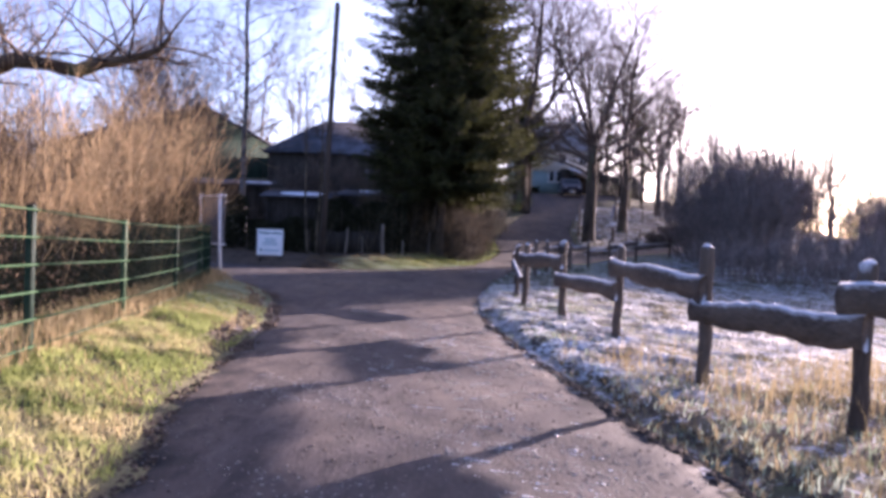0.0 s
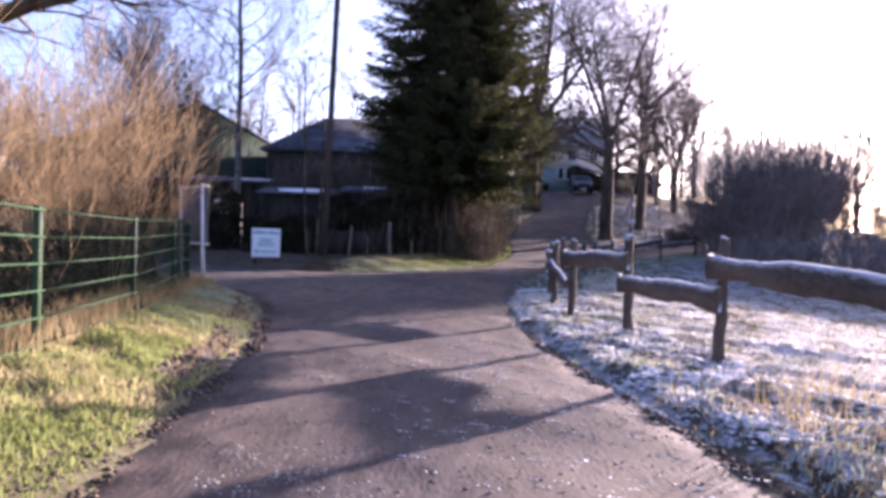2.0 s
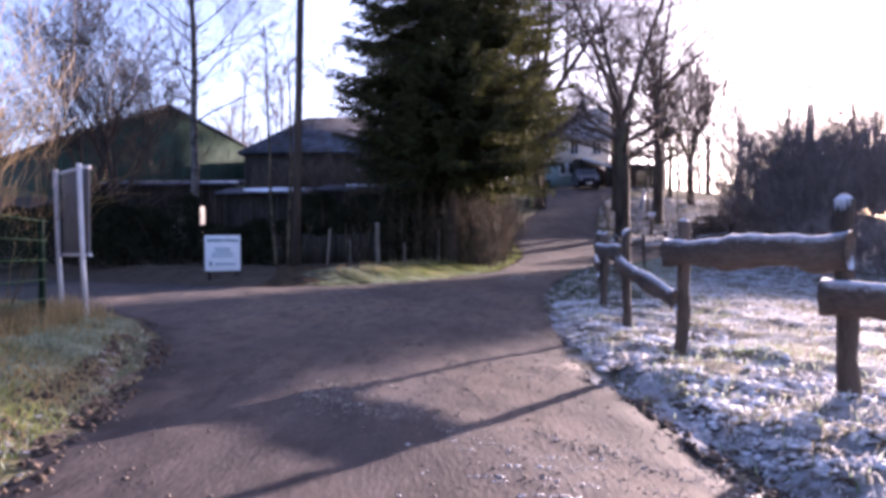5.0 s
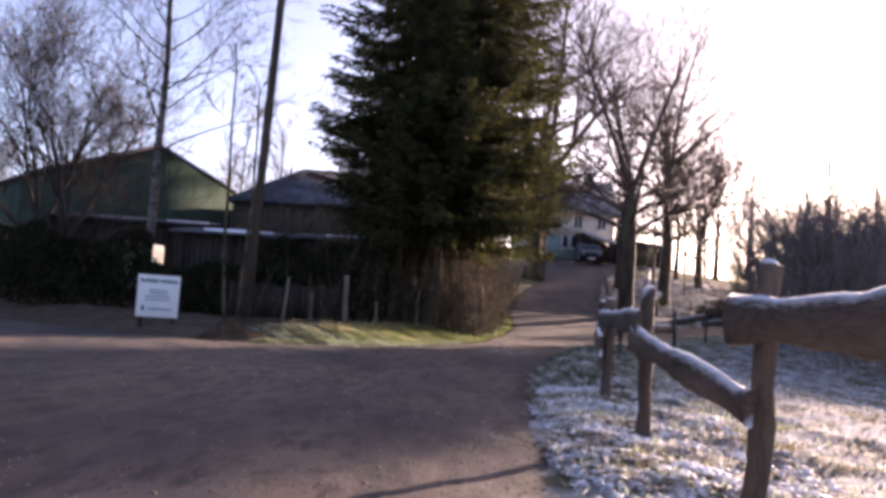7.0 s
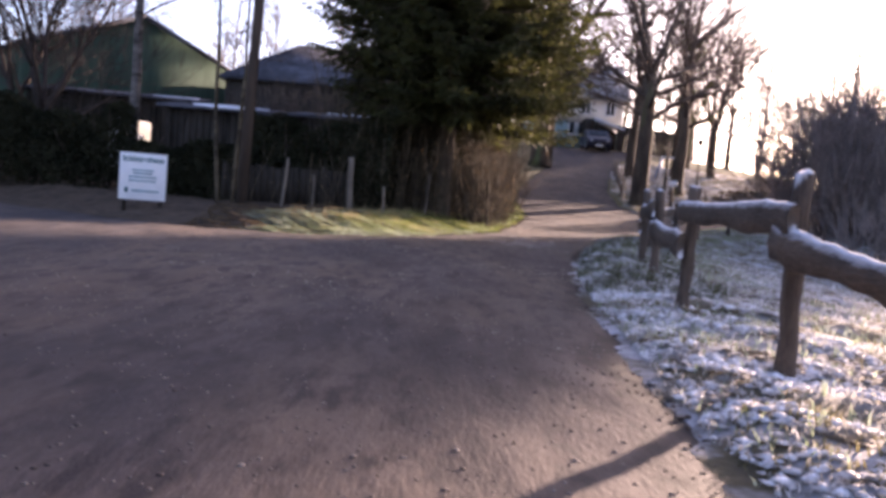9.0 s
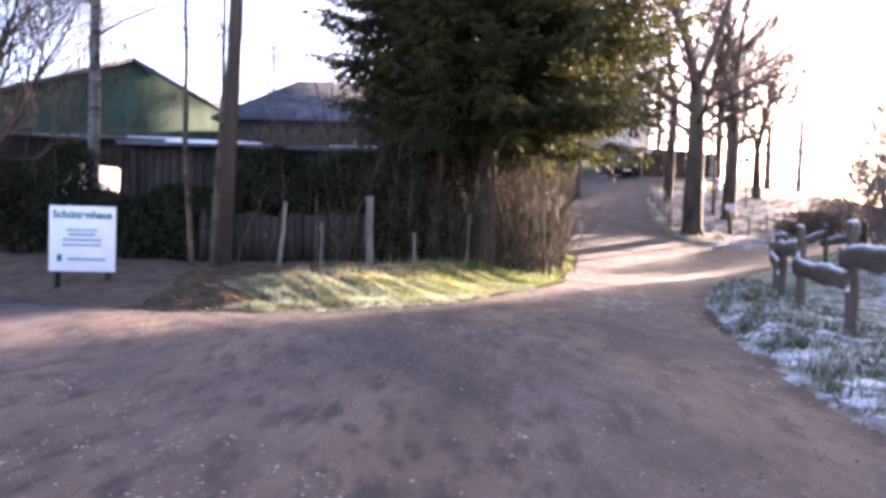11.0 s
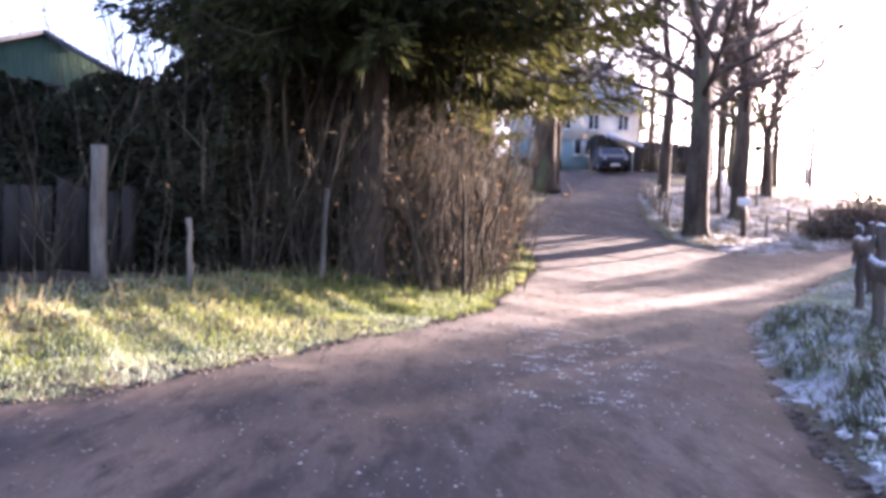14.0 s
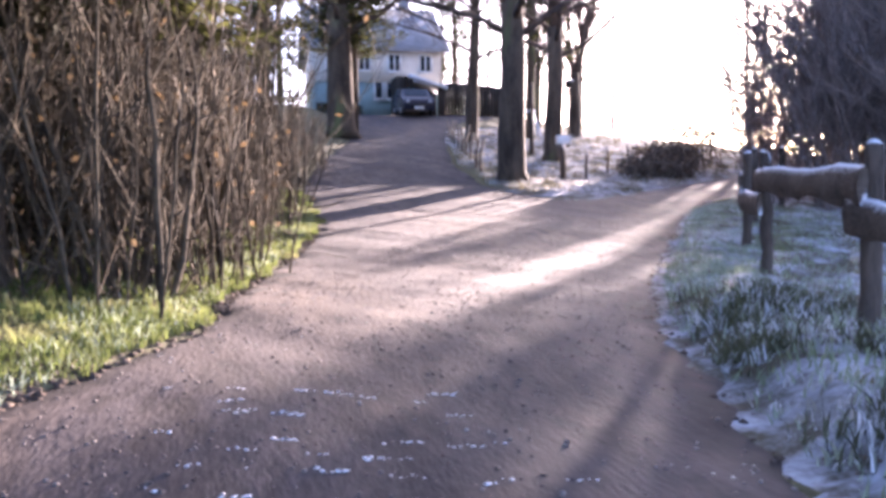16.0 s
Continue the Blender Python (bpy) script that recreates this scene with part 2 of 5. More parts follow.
# ---- mesh helpers ----
class Build:
    """Collects vertices and faces of one mesh."""

    def __init__(self):
        self.v, self.f, self.t = [], [], {}

    def tube(self, pts, radii, sides=6, cap=True):
        """A round limb along points; the caps close its ends."""
        self.t.setdefault((len(pts), sides, cap), []).append(([tuple(p) for p in pts], radii))

    def tubes(self):
        """The limbs as arrays: vertices and lists of faces."""
        base, vs, fs = len(self.v), [], []
        for (n, sides, cap), got in self.t.items():
            p = np.array([g[0] for g in got], float)
            r = np.array([g[1] for g in got], float)
            m = len(got)
            d = np.empty_like(p)
            d[:, 1:-1], d[:, 0], d[:, -1] = p[:, 2:] - p[:, :-2], p[:, 1] - p[:, 0], p[:, -1] - p[:, -2]
            d /= np.linalg.norm(d, axis=-1, keepdims=True) + 1e-9
            a = np.cross(d, np.array((0.31, 0.87, 0.38)))
            a /= np.linalg.norm(a, axis=-1, keepdims=True) + 1e-9
            q = np.cross(d, a)
            an = 2 * np.pi * np.arange(sides) / sides
            v = p[:, :, None] + (a[:, :, None] * np.cos(an)[:, None] + q[:, :, None] * np.sin(an)[:, None]) * r[:, :, None, None]
            vs.append(v.reshape(-1, 3))
            i, k = np.meshgrid(np.arange(n - 1), np.arange(sides), indexing="ij")
            k2 = (k + 1) % sides
            f = np.stack([i * sides + k, i * sides + k2, (i + 1) * sides + k2, (i + 1) * sides + k], -1).reshape(-1, 4)
            off = base + np.arange(m) * n * sides
            fs.append((off[:, None, None] + f[None]).reshape(-1, 4))
            if cap:
                ring = np.arange(sides)
                fs.append(off[:, None] + ring[::-1][None])
                fs.append(off[:, None] + (n - 1) * sides + ring[None])
            base += m * n * sides
        return vs, fs

    def box(self, c, s, m=None):
        base = len(self.v)
        for x in (-0.5, 0.5):
            for y in (-0.5, 0.5):
                for z in (-0.5, 0.5):
                    p = Vector((c[0] + s[0] * x, c[1] + s[1] * y, c[2] + s[2] * z))
                    self.v.append(m @ p if m else p)
        for q in ((0, 1, 3, 2), (4, 6, 7, 5), (0, 4, 5, 1), (2, 3, 7, 6), (0, 2, 6, 4), (1, 5, 7, 3)):
            self.f.append(tuple(base + i for i in q))

    def poly(self, pts):
        base = len(self.v)
        self.v.extend(Vector(p) for p in pts)
        self.f.append(tuple(range(base, base + len(pts))))

    def prism(self, outline, x0, x1, m=None):
        """A closed outline in y, z drawn out along x."""
        base, n = len(self.v), len(outline)
        for x in (x0, x1):
            for y, z in outline:
                p = Vector((x, y, z))
                self.v.append(m @ p if m else p)
        self.f.append(tuple(range(base, base + n)))
        self.f.append(tuple(range(base + 2 * n - 1, base + n - 1, -1)))
        for i in range(n):
            k = (i + 1) % n
            self.f.append((base + i, base + n + i, base + n + k, base + k))

    def mesh(self, name, mat, smooth=False):
        me = bpy.data.meshes.new(name)
        vs, fs = self.tubes()
        if self.v:
            vs.insert(0, np.array([tuple(p) for p in self.v], float))
        sizes = [len(f) for f in self.f] + [f.shape[1] for f in fs for _ in range(len(f))]
        flat = [i for f in self.f for i in f]
        loops = np.concatenate([np.array(flat, np.int32)] + [f.ravel().astype(np.int32) for f in fs])
        co = np.concatenate(vs).astype(np.float32)
        me.vertices.add(len(co))
        me.vertices.foreach_set("co", co.ravel())
        me.loops.add(len(loops))
        me.loops.foreach_set("vertex_index", loops)
        me.polygons.add(len(sizes))
        me.polygons.foreach_set("loop_start", np.concatenate([[0], np.cumsum(sizes)[:-1]]).astype(np.int32))
        me.update(calc_edges=True)
        me.materials.append(mat)
        if smooth:
            me.polygons.foreach_set("use_smooth", [True] * len(me.polygons))
        return me


def part(name, b, mat, parent=None, label="", smooth=False, bevel=0.0):
    ob = new(name, b.mesh(name, mat, smooth))
    if bevel:
        md = ob.modifiers.new("bevel", "BEVEL")
        md.width, md.segments, md.limit_method = bevel, 2, "ANGLE"
    if parent:
        ob.parent = parent
    if label:
        tagged(ob, label)
    return ob


def thing(name, m, label, category, group="", kind=""):
    ob = new(name)
    ob.matrix_world = m
    ob.empty_display_size = 0.2
    return tagged(ob, label, category, group, kind)


def sheet(name, verts, faces, mat, smooth=True):
    """A mesh from arrays."""
    me = bpy.data.meshes.new(name)
    verts, faces = np.asarray(verts, np.float32), np.asarray(faces, np.int32)
    me.vertices.add(len(verts))
    me.vertices.foreach_set("co", verts.ravel())
    k = faces.shape[1]
    me.loops.add(faces.size)
    me.loops.foreach_set("vertex_index", faces.ravel())
    me.polygons.add(len(faces))
    me.polygons.foreach_set("loop_start", np.arange(0, faces.size, k, dtype=np.int32))
    me.update(calc_edges=True)
    me.validate()
    me.materials.append(mat)
    if smooth:
        me.polygons.foreach_set("use_smooth", [True] * len(me.polygons))
    return new(name, me)


# ---- the lie of the land ----
PROFILE = ((-60, 1.2), (-10, 0.3), (0, 0.0), (5, -0.14), (9, -0.20), (22, -0.18), (26, -0.14), (28.5, -0.12), (34, 0.02), (40, 0.42), (46, 1.0), (57, 2.95), (68, 5.05), (75, 5.6), (120, 8.0), (300, 16), (3000, 30))
# the roads' outline: right edge ahead, fork to the right, lane up to the house, back down, and the side road to the left
ROAD = ((1.85, -30), (1.75, -3), (1.62, 2), (1.5, 3.5), (1.38, 4.6), (1.25, 6), (1.05, 7.8), (0.82, 10.5), (0.75, 11.8), (0.66, 13), (0.72, 14.6), (0.88, 16.4), (1.1, 18.6), (1.38, 21), (1.85, 23.5), (2.3, 25.6), (2.75, 27.2), (3.3, 28.8), (4.0, 30.6), (5.0, 32.4), (6.7, 35), (9.7, 39.4), (13.5, 42.8), (18, 45.2), (26, 47), (60, 50),
        (60, 54), (26, 50.5), (18, 48.5), (13.2, 45.4), (10.5, 43), (8.9, 41.9), (8.0, 42.0), (7.6, 43.5), (7.7, 46), (8.0, 49.9), (9.6, 57), (11.6, 63), (14.5, 66.3), (18, 69), (18, 72.5), (7.5, 72.5), (7.2, 66), (6.6, 60.5), (5.2, 55), (3.75, 50), (2.9, 45.5), (2.75, 41.5), (2.65, 38.5), (2.3, 36.4), (1.9, 34.6), (1.35, 32.4), (1.14, 31), (0.3, 29.2), (-0.15, 28.5), (-0.65, 27.5), (-1.05, 26.6), (-1.6, 26), (-2.4, 25.4), (-3.2, 25.0), (-4.2, 24.9), (-6, 25.6), (-8, 27), (-11, 29), (-20, 34), (-60, 52),
        (-60, 44), (-20, 27.5), (-12, 23.5), (-9, 21.8), (-7, 20.2), (-5.6, 19), (-4.6, 17.6), (-3.6, 15.6), (-3.0, 13.9), (-2.55, 11.5), (-2.25, 9.9), (-2.05, 7.7), (-1.75, 5), (-1.35, 3.3), (-1.2, 1), (-1.2, -3), (-1.2, -30))


def road_distance(x, y):
    """Metres to the road's edge, negative on the road."""
    x, y = np.asarray(x, float), np.asarray(y, float)
    best, inside = np.full(x.shape, 1e9), np.zeros(x.shape, bool)
    for (ax, ay), (bx, by) in zip(ROAD, ROAD[1:] + ROAD[:1]):
        dx, dy = bx - ax, by - ay
        t = np.clip(((x - ax) * dx + (y - ay) * dy) / (dx * dx + dy * dy), 0, 1)
        best = np.minimum(best, np.hypot(x - ax - t * dx, y - ay - t * dy))
        if dy:
            inside ^= ((ay > y) != (by > y)) & (x < (y - ay) / dy * dx + ax)
    return np.where(inside, -best, best)


def ease(v, a, b):
    t = np.clip((np.asarray(v, float) - a) / (b - a), 0, 1)
    return t * t * (3 - 2 * t)


def wobble(x, y, s, seed=0.0):
    return (np.sin(x * s + 1.3 * seed) * np.cos(y * s * 1.17 + seed) + 0.5 * np.sin(x * s * 2.3 + y * s * 1.9 + seed * 2.1)) / 1.5


def land(x, y, d=None):
    """The ground's height."""
    x, y = np.asarray(x, float), np.asarray(y, float)
    if d is None:
        d = road_distance(x, y)
    z = np.interp(y, [p[0] for p in PROFILE], [p[1] for p in PROFILE])
    away = ease(x, 13, 45)
    z = z * (1 - 0.75 * away * ease(y, 38, 60)) - 0.45 * ease(x, 3.4, 9) * (1 - ease(y, 26, 36))
    off = np.clip(d, 0, None)
    z = z + 0.14 * ease(off, 0.0, 1.1) * ((x < -1) & (y < 20)) + 0.28 * ease(off, 0.2, 2.0) * ((x < 3) & (y > 24) & (y < 48)) + 0.05 * ease(off, 0, 0.35)
    z = z + (0.5 * ease(off, 0.5, 3)) * ((x < 6) & (y > 48))
    z = z - 0.07 * np.exp(-((d - 0.12) / 0.10) ** 2) * ((x > 0) & (y < 13) & (y > -8))
    rough = ease(off, 0.05, 0.6)
    z = z + rough * (1 + 0.5 * (x > 0)) * (0.030 * wobble(x, y, 3.1, 1) + 0.024 * wobble(x, y, 7.3, 2)) + (1 - rough) * (0.014 * wobble(x, y, 1.3, 3) + 0.008 * wobble(x * 1.6, y * 0.8, 3.3, 9) + 0.007 * wobble(x, y, 7.1, 4))
    z = z + 0.10 * ease(off, 0.0, 0.3) * (1 - ease(off, 0.6, 1.0)) * ease(y, 22, 24.5) * (1 - ease(y, 30, 33)) * (x > 1.2)
    rut = ((y > 13) & (y < 34) & (d < 0)) * ease(-d, 0.2, 0.8)
    z = z + rut * 0.012 * np.sin(2.6 * (x - 0.33 * (y - 14)) + 1.4 * wobble(x, y, 0.9, 13)) * ease(wobble(x, y, 0.7, 17), -0.3, 0.6)
    return z


def height(x, y):
    return float(land(np.array([x]), np.array([y]))[0])


def steps(lo, hi, fine, out, far):
    v = list(np.arange(lo, hi + 1e-6, fine))
    a, s = v[-1], fine
    while a < far:
        s *= out
        a += s
        v.append(a)
    a, s = v[0], fine
    while a > -far:
        s *= out
        a -= s
        v.insert(0, a)
    return np.array(v)


xs, ys = steps(-9, 13, 0.16, 1.16, 2500), steps(-2, 48, 0.16, 1.16, 2500)
gx, gy = np.meshgrid(xs, ys)
gd = road_distance(gx.ravel(), gy.ravel()).reshape(gx.shape)
gz = land(gx, gy, gd)
nx, ny = len(xs), len(ys)
idx = np.arange(nx * ny).reshape(ny, nx)
quads = np.stack([idx[:-1, :-1], idx[:-1, 1:], idx[1:, 1:], idx[1:, :-1]], -1).reshape(-1, 4)
ground_z = gz - 0.05 * (gd < -0.12)
ground = sheet("ground", np.stack([gx, gy, ground_z], -1).reshape(-1, 3), quads, M_ground)
tagged(ground, "rough winter turf, frosted in places, round the lanes", "ground", kind="structure")
# the frosted paddock and verge take another turf
mid = np.stack([gx[:-1, :-1], gy[:-1, :-1], gd[:-1, :-1]], -1).reshape(-1, 3)
frosted = (mid[:, 0] > 0.3) & (mid[:, 1] < 60) & (mid[:, 1] > -40) & (mid[:, 0] < 60) & ~((mid[:, 0] < 3) & (mid[:, 1] > 28)) & ~((mid[:, 0] < 9) & (mid[:, 1] > 44))
litter = (mid[:, 0] < 2.2) & (mid[:, 1] > 24) & (mid[:, 0] > -30) & (mid[:, 2] > 1.7) & (mid[:, 1] < 60) | ((mid[:, 0] < -3.3) & (mid[:, 1] > 24.5) & (mid[:, 1] < 60))
ground.data.materials.append(M_frostturf)
ground.data.materials.append(M_soil)
ground.data.materials.append(M_verge)
rut = (mid[:, 0] < -1.2) & (mid[:, 1] > 7.5) & (mid[:, 1] < 15.5) & (mid[:, 2] > 0.05) & (mid[:, 2] < 0.32 + 0.15 * np.sin(mid[:, 1] * 2.9))
bank = (mid[:, 0] > 0.3) & (mid[:, 0] < 4.4 + 0.6 * np.sin(mid[:, 1] * 1.7)) & (mid[:, 1] < 6.2 + 0.7 * np.sin(mid[:, 0] * 2.3)) & (mid[:, 1] > -20)
ground.data.polygons.foreach_set("material_index", np.where(bank | rut, 3, np.where(frosted, 1, np.where(litter, 2, 0))).astype(np.int32))

# the road's sheet, its rim drawn onto the outline
rx, ry = np.arange(-26, 26, 0.14), np.arange(-6, 74, 0.14)
ax, ay = np.meshgrid(rx, ry)
ad = road_distance(ax, ay)
e = 0.02
ux = (road_distance(ax + e, ay) - ad) / e
uy = (road_distance(ax, ay + e) - ad) / e
near = np.abs(ad) < 0.10
rag = 0.05 * wobble(ax, ay, 4.1, 5) + 0.03 * wobble(ax, ay, 11.0, 6)
ax2, ay2 = ax - np.where(near, (ad - rag) * ux, 0), ay - np.where(near, (ad - rag) * uy, 0)
az = land(ax2, ay2) + 0.004
az = np.where(near, az - 0.02, az)
keep = (ad < 0.10)
idx = np.arange(ax.size).reshape(ax.shape)
q = np.stack([idx[:-1, :-1], idx[:-1, 1:], idx[1:, 1:], idx[1:, :-1]], -1).reshape(-1, 4)
q = q[keep.ravel()[q].all(1)]
used = np.unique(q)
renum = np.zeros(ax.size, np.int64)
renum[used] = np.arange(len(used))
road = sheet("road", np.stack([ax2, ay2, az], -1).reshape(-1, 3)[used], renum[q], M_road)
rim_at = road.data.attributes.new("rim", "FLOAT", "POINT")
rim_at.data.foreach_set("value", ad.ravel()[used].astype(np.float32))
tagged(road, "bare brown dirt lane with frozen puddle marks", "road", kind="structure")


# ---- plants ----
def branch_path(p, d, length, n, jitter, lift, rng):
    pts = [p.copy()]
    d = d.normalized()
    for _ in range(n):
        d = (d + Vector((rng.uniform(-1, 1), rng.uniform(-1, 1), rng.uniform(-1, 1))) * jitter + Vector((0, 0, lift))).normalized()
        pts.append(pts[-1] + d * (length / n))
    return pts


FINE = [0.003]  # the thinnest twig, in metres


def grow(b, p, d, length, r, level, last, rng, spread=0.9, lift=0.08, kids=(5, 6, 5, 4), jitter=0.22, thin=0.5):
    n = 5 if level < 2 else 3
    pts = branch_path(p, d, length, n, jitter, lift, rng)
    radii = [max(FINE[0], r * (1 - (1 - thin * 0.5) * i / n)) for i in range(n + 1)]
    b.tube(pts, radii, (7, 5, 4, 3, 3)[min(level, 4)], cap=level < 2)
    if level >= last:
        return
    for k in range(kids[min(level, len(kids) - 1)]):
        t = rng.uniform(0.3, 1.0)
        i = min(int(t * n), n - 1)
        q = pts[i].lerp(pts[i + 1], t * n - i)
        ahead = (pts[i + 1] - pts[i]).normalized()
        side = Vector((rng.uniform(-1, 1), rng.uniform(-1, 1), rng.uniform(-0.5, 0.8)))
        side = (side - ahead * side.dot(ahead)).normalized()
        grow(b, q, ahead + side * rng.uniform(0.6, 1.1) * spread, length * rng.uniform(0.42, 0.68), radii[i] * rng.uniform(0.42, 0.62), level + 1, last, rng, spread, lift, kids, jitter, thin)


def bare_tree(name, x, y, h, r, seed, label, bark=None, twig=None, first=0.22, limbs=16, lean=(0, 0), last=4, limb=0.42, category="tree", kids=(5, 6, 5, 4), spread=0.9, group="", sunk=0.1, lift=0.08, leaders=0, split=0.42, fine=0.004):
    """A leafless tree: a tapered, slightly crooked trunk and a crown of limbs, branches and twigs."""
    rng = random.Random(seed)
    t = thing(name, pose(x, y, height(x, y) - sunk), label, category, group)
    n = 10
    pts, p = [], Vector((0, 0, 0))
    for i in range(n + 1):
        pts.append(p.copy())
        p += Vector((lean[0] + rng.uniform(-0.05, 0.05), lean[1] + rng.uniform(-0.05, 0.05), 1)) * (h / n)
    radii = [r * (1.35 if i == 0 else 1.0) * (1 - 0.93 * (i / n) ** 1.1) + 0.012 for i in range(n + 1)]
    pts.insert(1, pts[0].lerp(pts[1], 0.28))
    radii.insert(1, r * 1.02)
    tb, cb = Build(), Build()
    FINE[0] = fine
    if leaders:
        cut = int(n * split) + 1
        top = pts[cut]
        tb.tube(pts[:cut + 1], radii[:cut + 1], 12)
        for k in range(leaders):
            a = k * 6.283 / leaders + rng.uniform(-0.5, 0.5)
            grow(cb, top - Vector((0, 0, 0.1)), Vector((math.cos(a) * 0.42, math.sin(a) * 0.42, 1)), h * (1 - split) * rng.uniform(0.8, 1.05), radii[cut] * 0.58, 0, last, rng, spread, lift, (10, *kids[1:]), 0.17)
    else:
        cut = n + 1
        tb.tube(pts, radii, 12)
    for k in range(limbs):
        f = first + ((split if leaders else 0.98) - first) * (k + rng.random()) / limbs
        z = f * n
        i = min(int(z), n - 1)
        q = pts[i + 1].lerp(pts[min(i + 2, n + 1)], z - i)
        a = k * 2.4 + rng.uniform(-0.5, 0.5)
        up = 0.35 + 0.8 * f
        grow(cb, q, Vector((math.cos(a), math.sin(a), up)), h * limb * (1.12 - 0.75 * f) * rng.uniform(0.75, 1.15), r * (0.34 - 0.24 * f), 1, last, rng, spread, lift, kids)
    FINE[0] = 0.003
    part("trunk", tb, bark or M_bark, t, smooth=True)
    part("crown", cb, twig or M_twig, t, smooth=True)
    return t


def spruce(x, y, h, r, base, seed):
    rng = random.Random(seed)
    t = thing("spruce_tree", pose(x, y, height(x, y) - 0.1), "tall dense dark-green spruce with drooping boughs above a bare thicket", "tree")
    tb = Build()
    tb.tube([Vector((0, 0, 0)), Vector((0, 0, 0.4)), Vector((0.05, 0, h * 0.5)), Vector((0, 0.05, h))], [0.30, 0.22, 0.15, 0.02], 12)
    part("trunk", tb, M_bark, t, smooth=True)
    bough, need = Build(), [[], []]
    v, f = [], []
    z = base
    while z < h - 0.3:
        k = max(0.0, (z - base) / (h - base))
        reach = r * min(1.0, 0.74 + 1.6 * k) * (1 - k) ** 0.45
        count = 25 if k < 0.25 else 20 if k < 0.6 else 13
        for c in range(count):
            a = rng.uniform(0, 2 * math.pi)
            low = max(0.0, 1 - k / 0.28)
            L = reach * (1 + low * (0.05 * max(0, math.cos(a)) - 0.22 * max(0, -math.cos(a)))) * rng.uniform(0.74, 1.14) * (1 + 0.10 * math.sin(3 * a + z)) + 0.25
            d = Vector((math.cos(a), math.sin(a), rng.uniform(-0.10, 0.22) + 0.30 * k))
            pts, p, n = [], Vector((0, 0, z + rng.uniform(-0.15, 0.15))), 7
            for i in range(n + 1):
                pts.append(p.copy())
                d2 = Vector((d.x, d.y, d.z - 0.38 * math.sin(math.pi * min(1, i / n * 1.1)) + (0.30 if i > n - 3 else 0)))
                p = p + d2.normalized() * (L / n)
            bough.tube(pts, [0.035 * (1 - 0.85 * i / n) * (L / r + 0.3) for i in range(n + 1)], 4, cap=False)
            m = int(L / 0.048)
            for s in range(m):
                u = 0.12 + 0.88 * (s + rng.random()) / m
                i = min(int(u * n), n - 1)
                q = pts[i].lerp(pts[i + 1], u * n - i)
                ah = (pts[i + 1] - pts[i]).normalized()
                side = ah.cross(Vector((0, 0, 1))).normalized() * (1 if s % 2 else -1)
                length = (0.15 + 0.30 * (1 - u) + 0.10 * rng.random()) * (0.7 + 0.3 * (1 - k))
                dirn = (ah * rng.uniform(0.35, 0.9) + side * rng.uniform(0.3, 1.0) + Vector((0, 0, -rng.uniform(0.05, 0.75)))).normalized()
                for g in range(4):
                    dd = (dirn + Vector((rng.uniform(-0.5, 0.5), rng.uniform(-0.5, 0.5), rng.uniform(-0.45, 0.25)))).normalized()
                    w = dd.cross(Vector((rng.uniform(-1, 1), rng.uniform(-1, 1), rng.uniform(-1, 1)))).normalized() * rng.uniform(0.014, 0.030)
                    o = q + dirn * (length * 0.32 * g)
                    b0 = len(v)
                    tip = o + dd * length * rng.uniform(0.5, 0.8)
                    midp = o.lerp(tip, 0.4)
                    v.extend((o, midp + w, tip, midp - w))
                    f.append((b0, b0 + 1, b0 + 2, b0 + 3))
        z += 0.25 + 0.06 * k
    part("bough_wood", bough, M_bark, t)
    ob = sheet("needles", [tuple(p) for p in v], f, M_needle, smooth=False)
    ob.parent = t
    return t


def shrub(name, x, y, h, spread, stems, seed, label, mat, last=2, category="shrub", group="", r=0.02, kids=(5, 5, 4), splay=0.5, fine=0.003):
    FINE[0] = fine
    rng = random.Random(seed)
    t = thing(name, pose(x, y, height(x, y) - 0.05), label, category, group)
    b = Build()
    for s in range(stems):
        a, q = rng.uniform(0, 6.283), math.sqrt(rng.random()) * spread
        o = Vector((math.cos(a) * q, math.sin(a) * q, 0))
        d = Vector((math.cos(a) * splay * rng.random(), math.sin(a) * splay * rng.random(), 1))
        grow(b, o, d, h * rng.uniform(0.55, 1.0), r * rng.uniform(0.6, 1.2), 2 - min(2, 0), 2 + last, rng, 0.7, 0.06, (0, 0) + kids, 0.16)
    FINE[0] = 0.003
    part("stem_tangle", b, mat, t)
    return t


def scatter(seed, n, box, test):
    g = np.random.default_rng(seed)
    x, y = g.uniform(box[0], box[1], n), g.uniform(box[2], box[3], n)
    ok = test(x, y, road_distance(x, y), g)
    return x[ok], y[ok], g


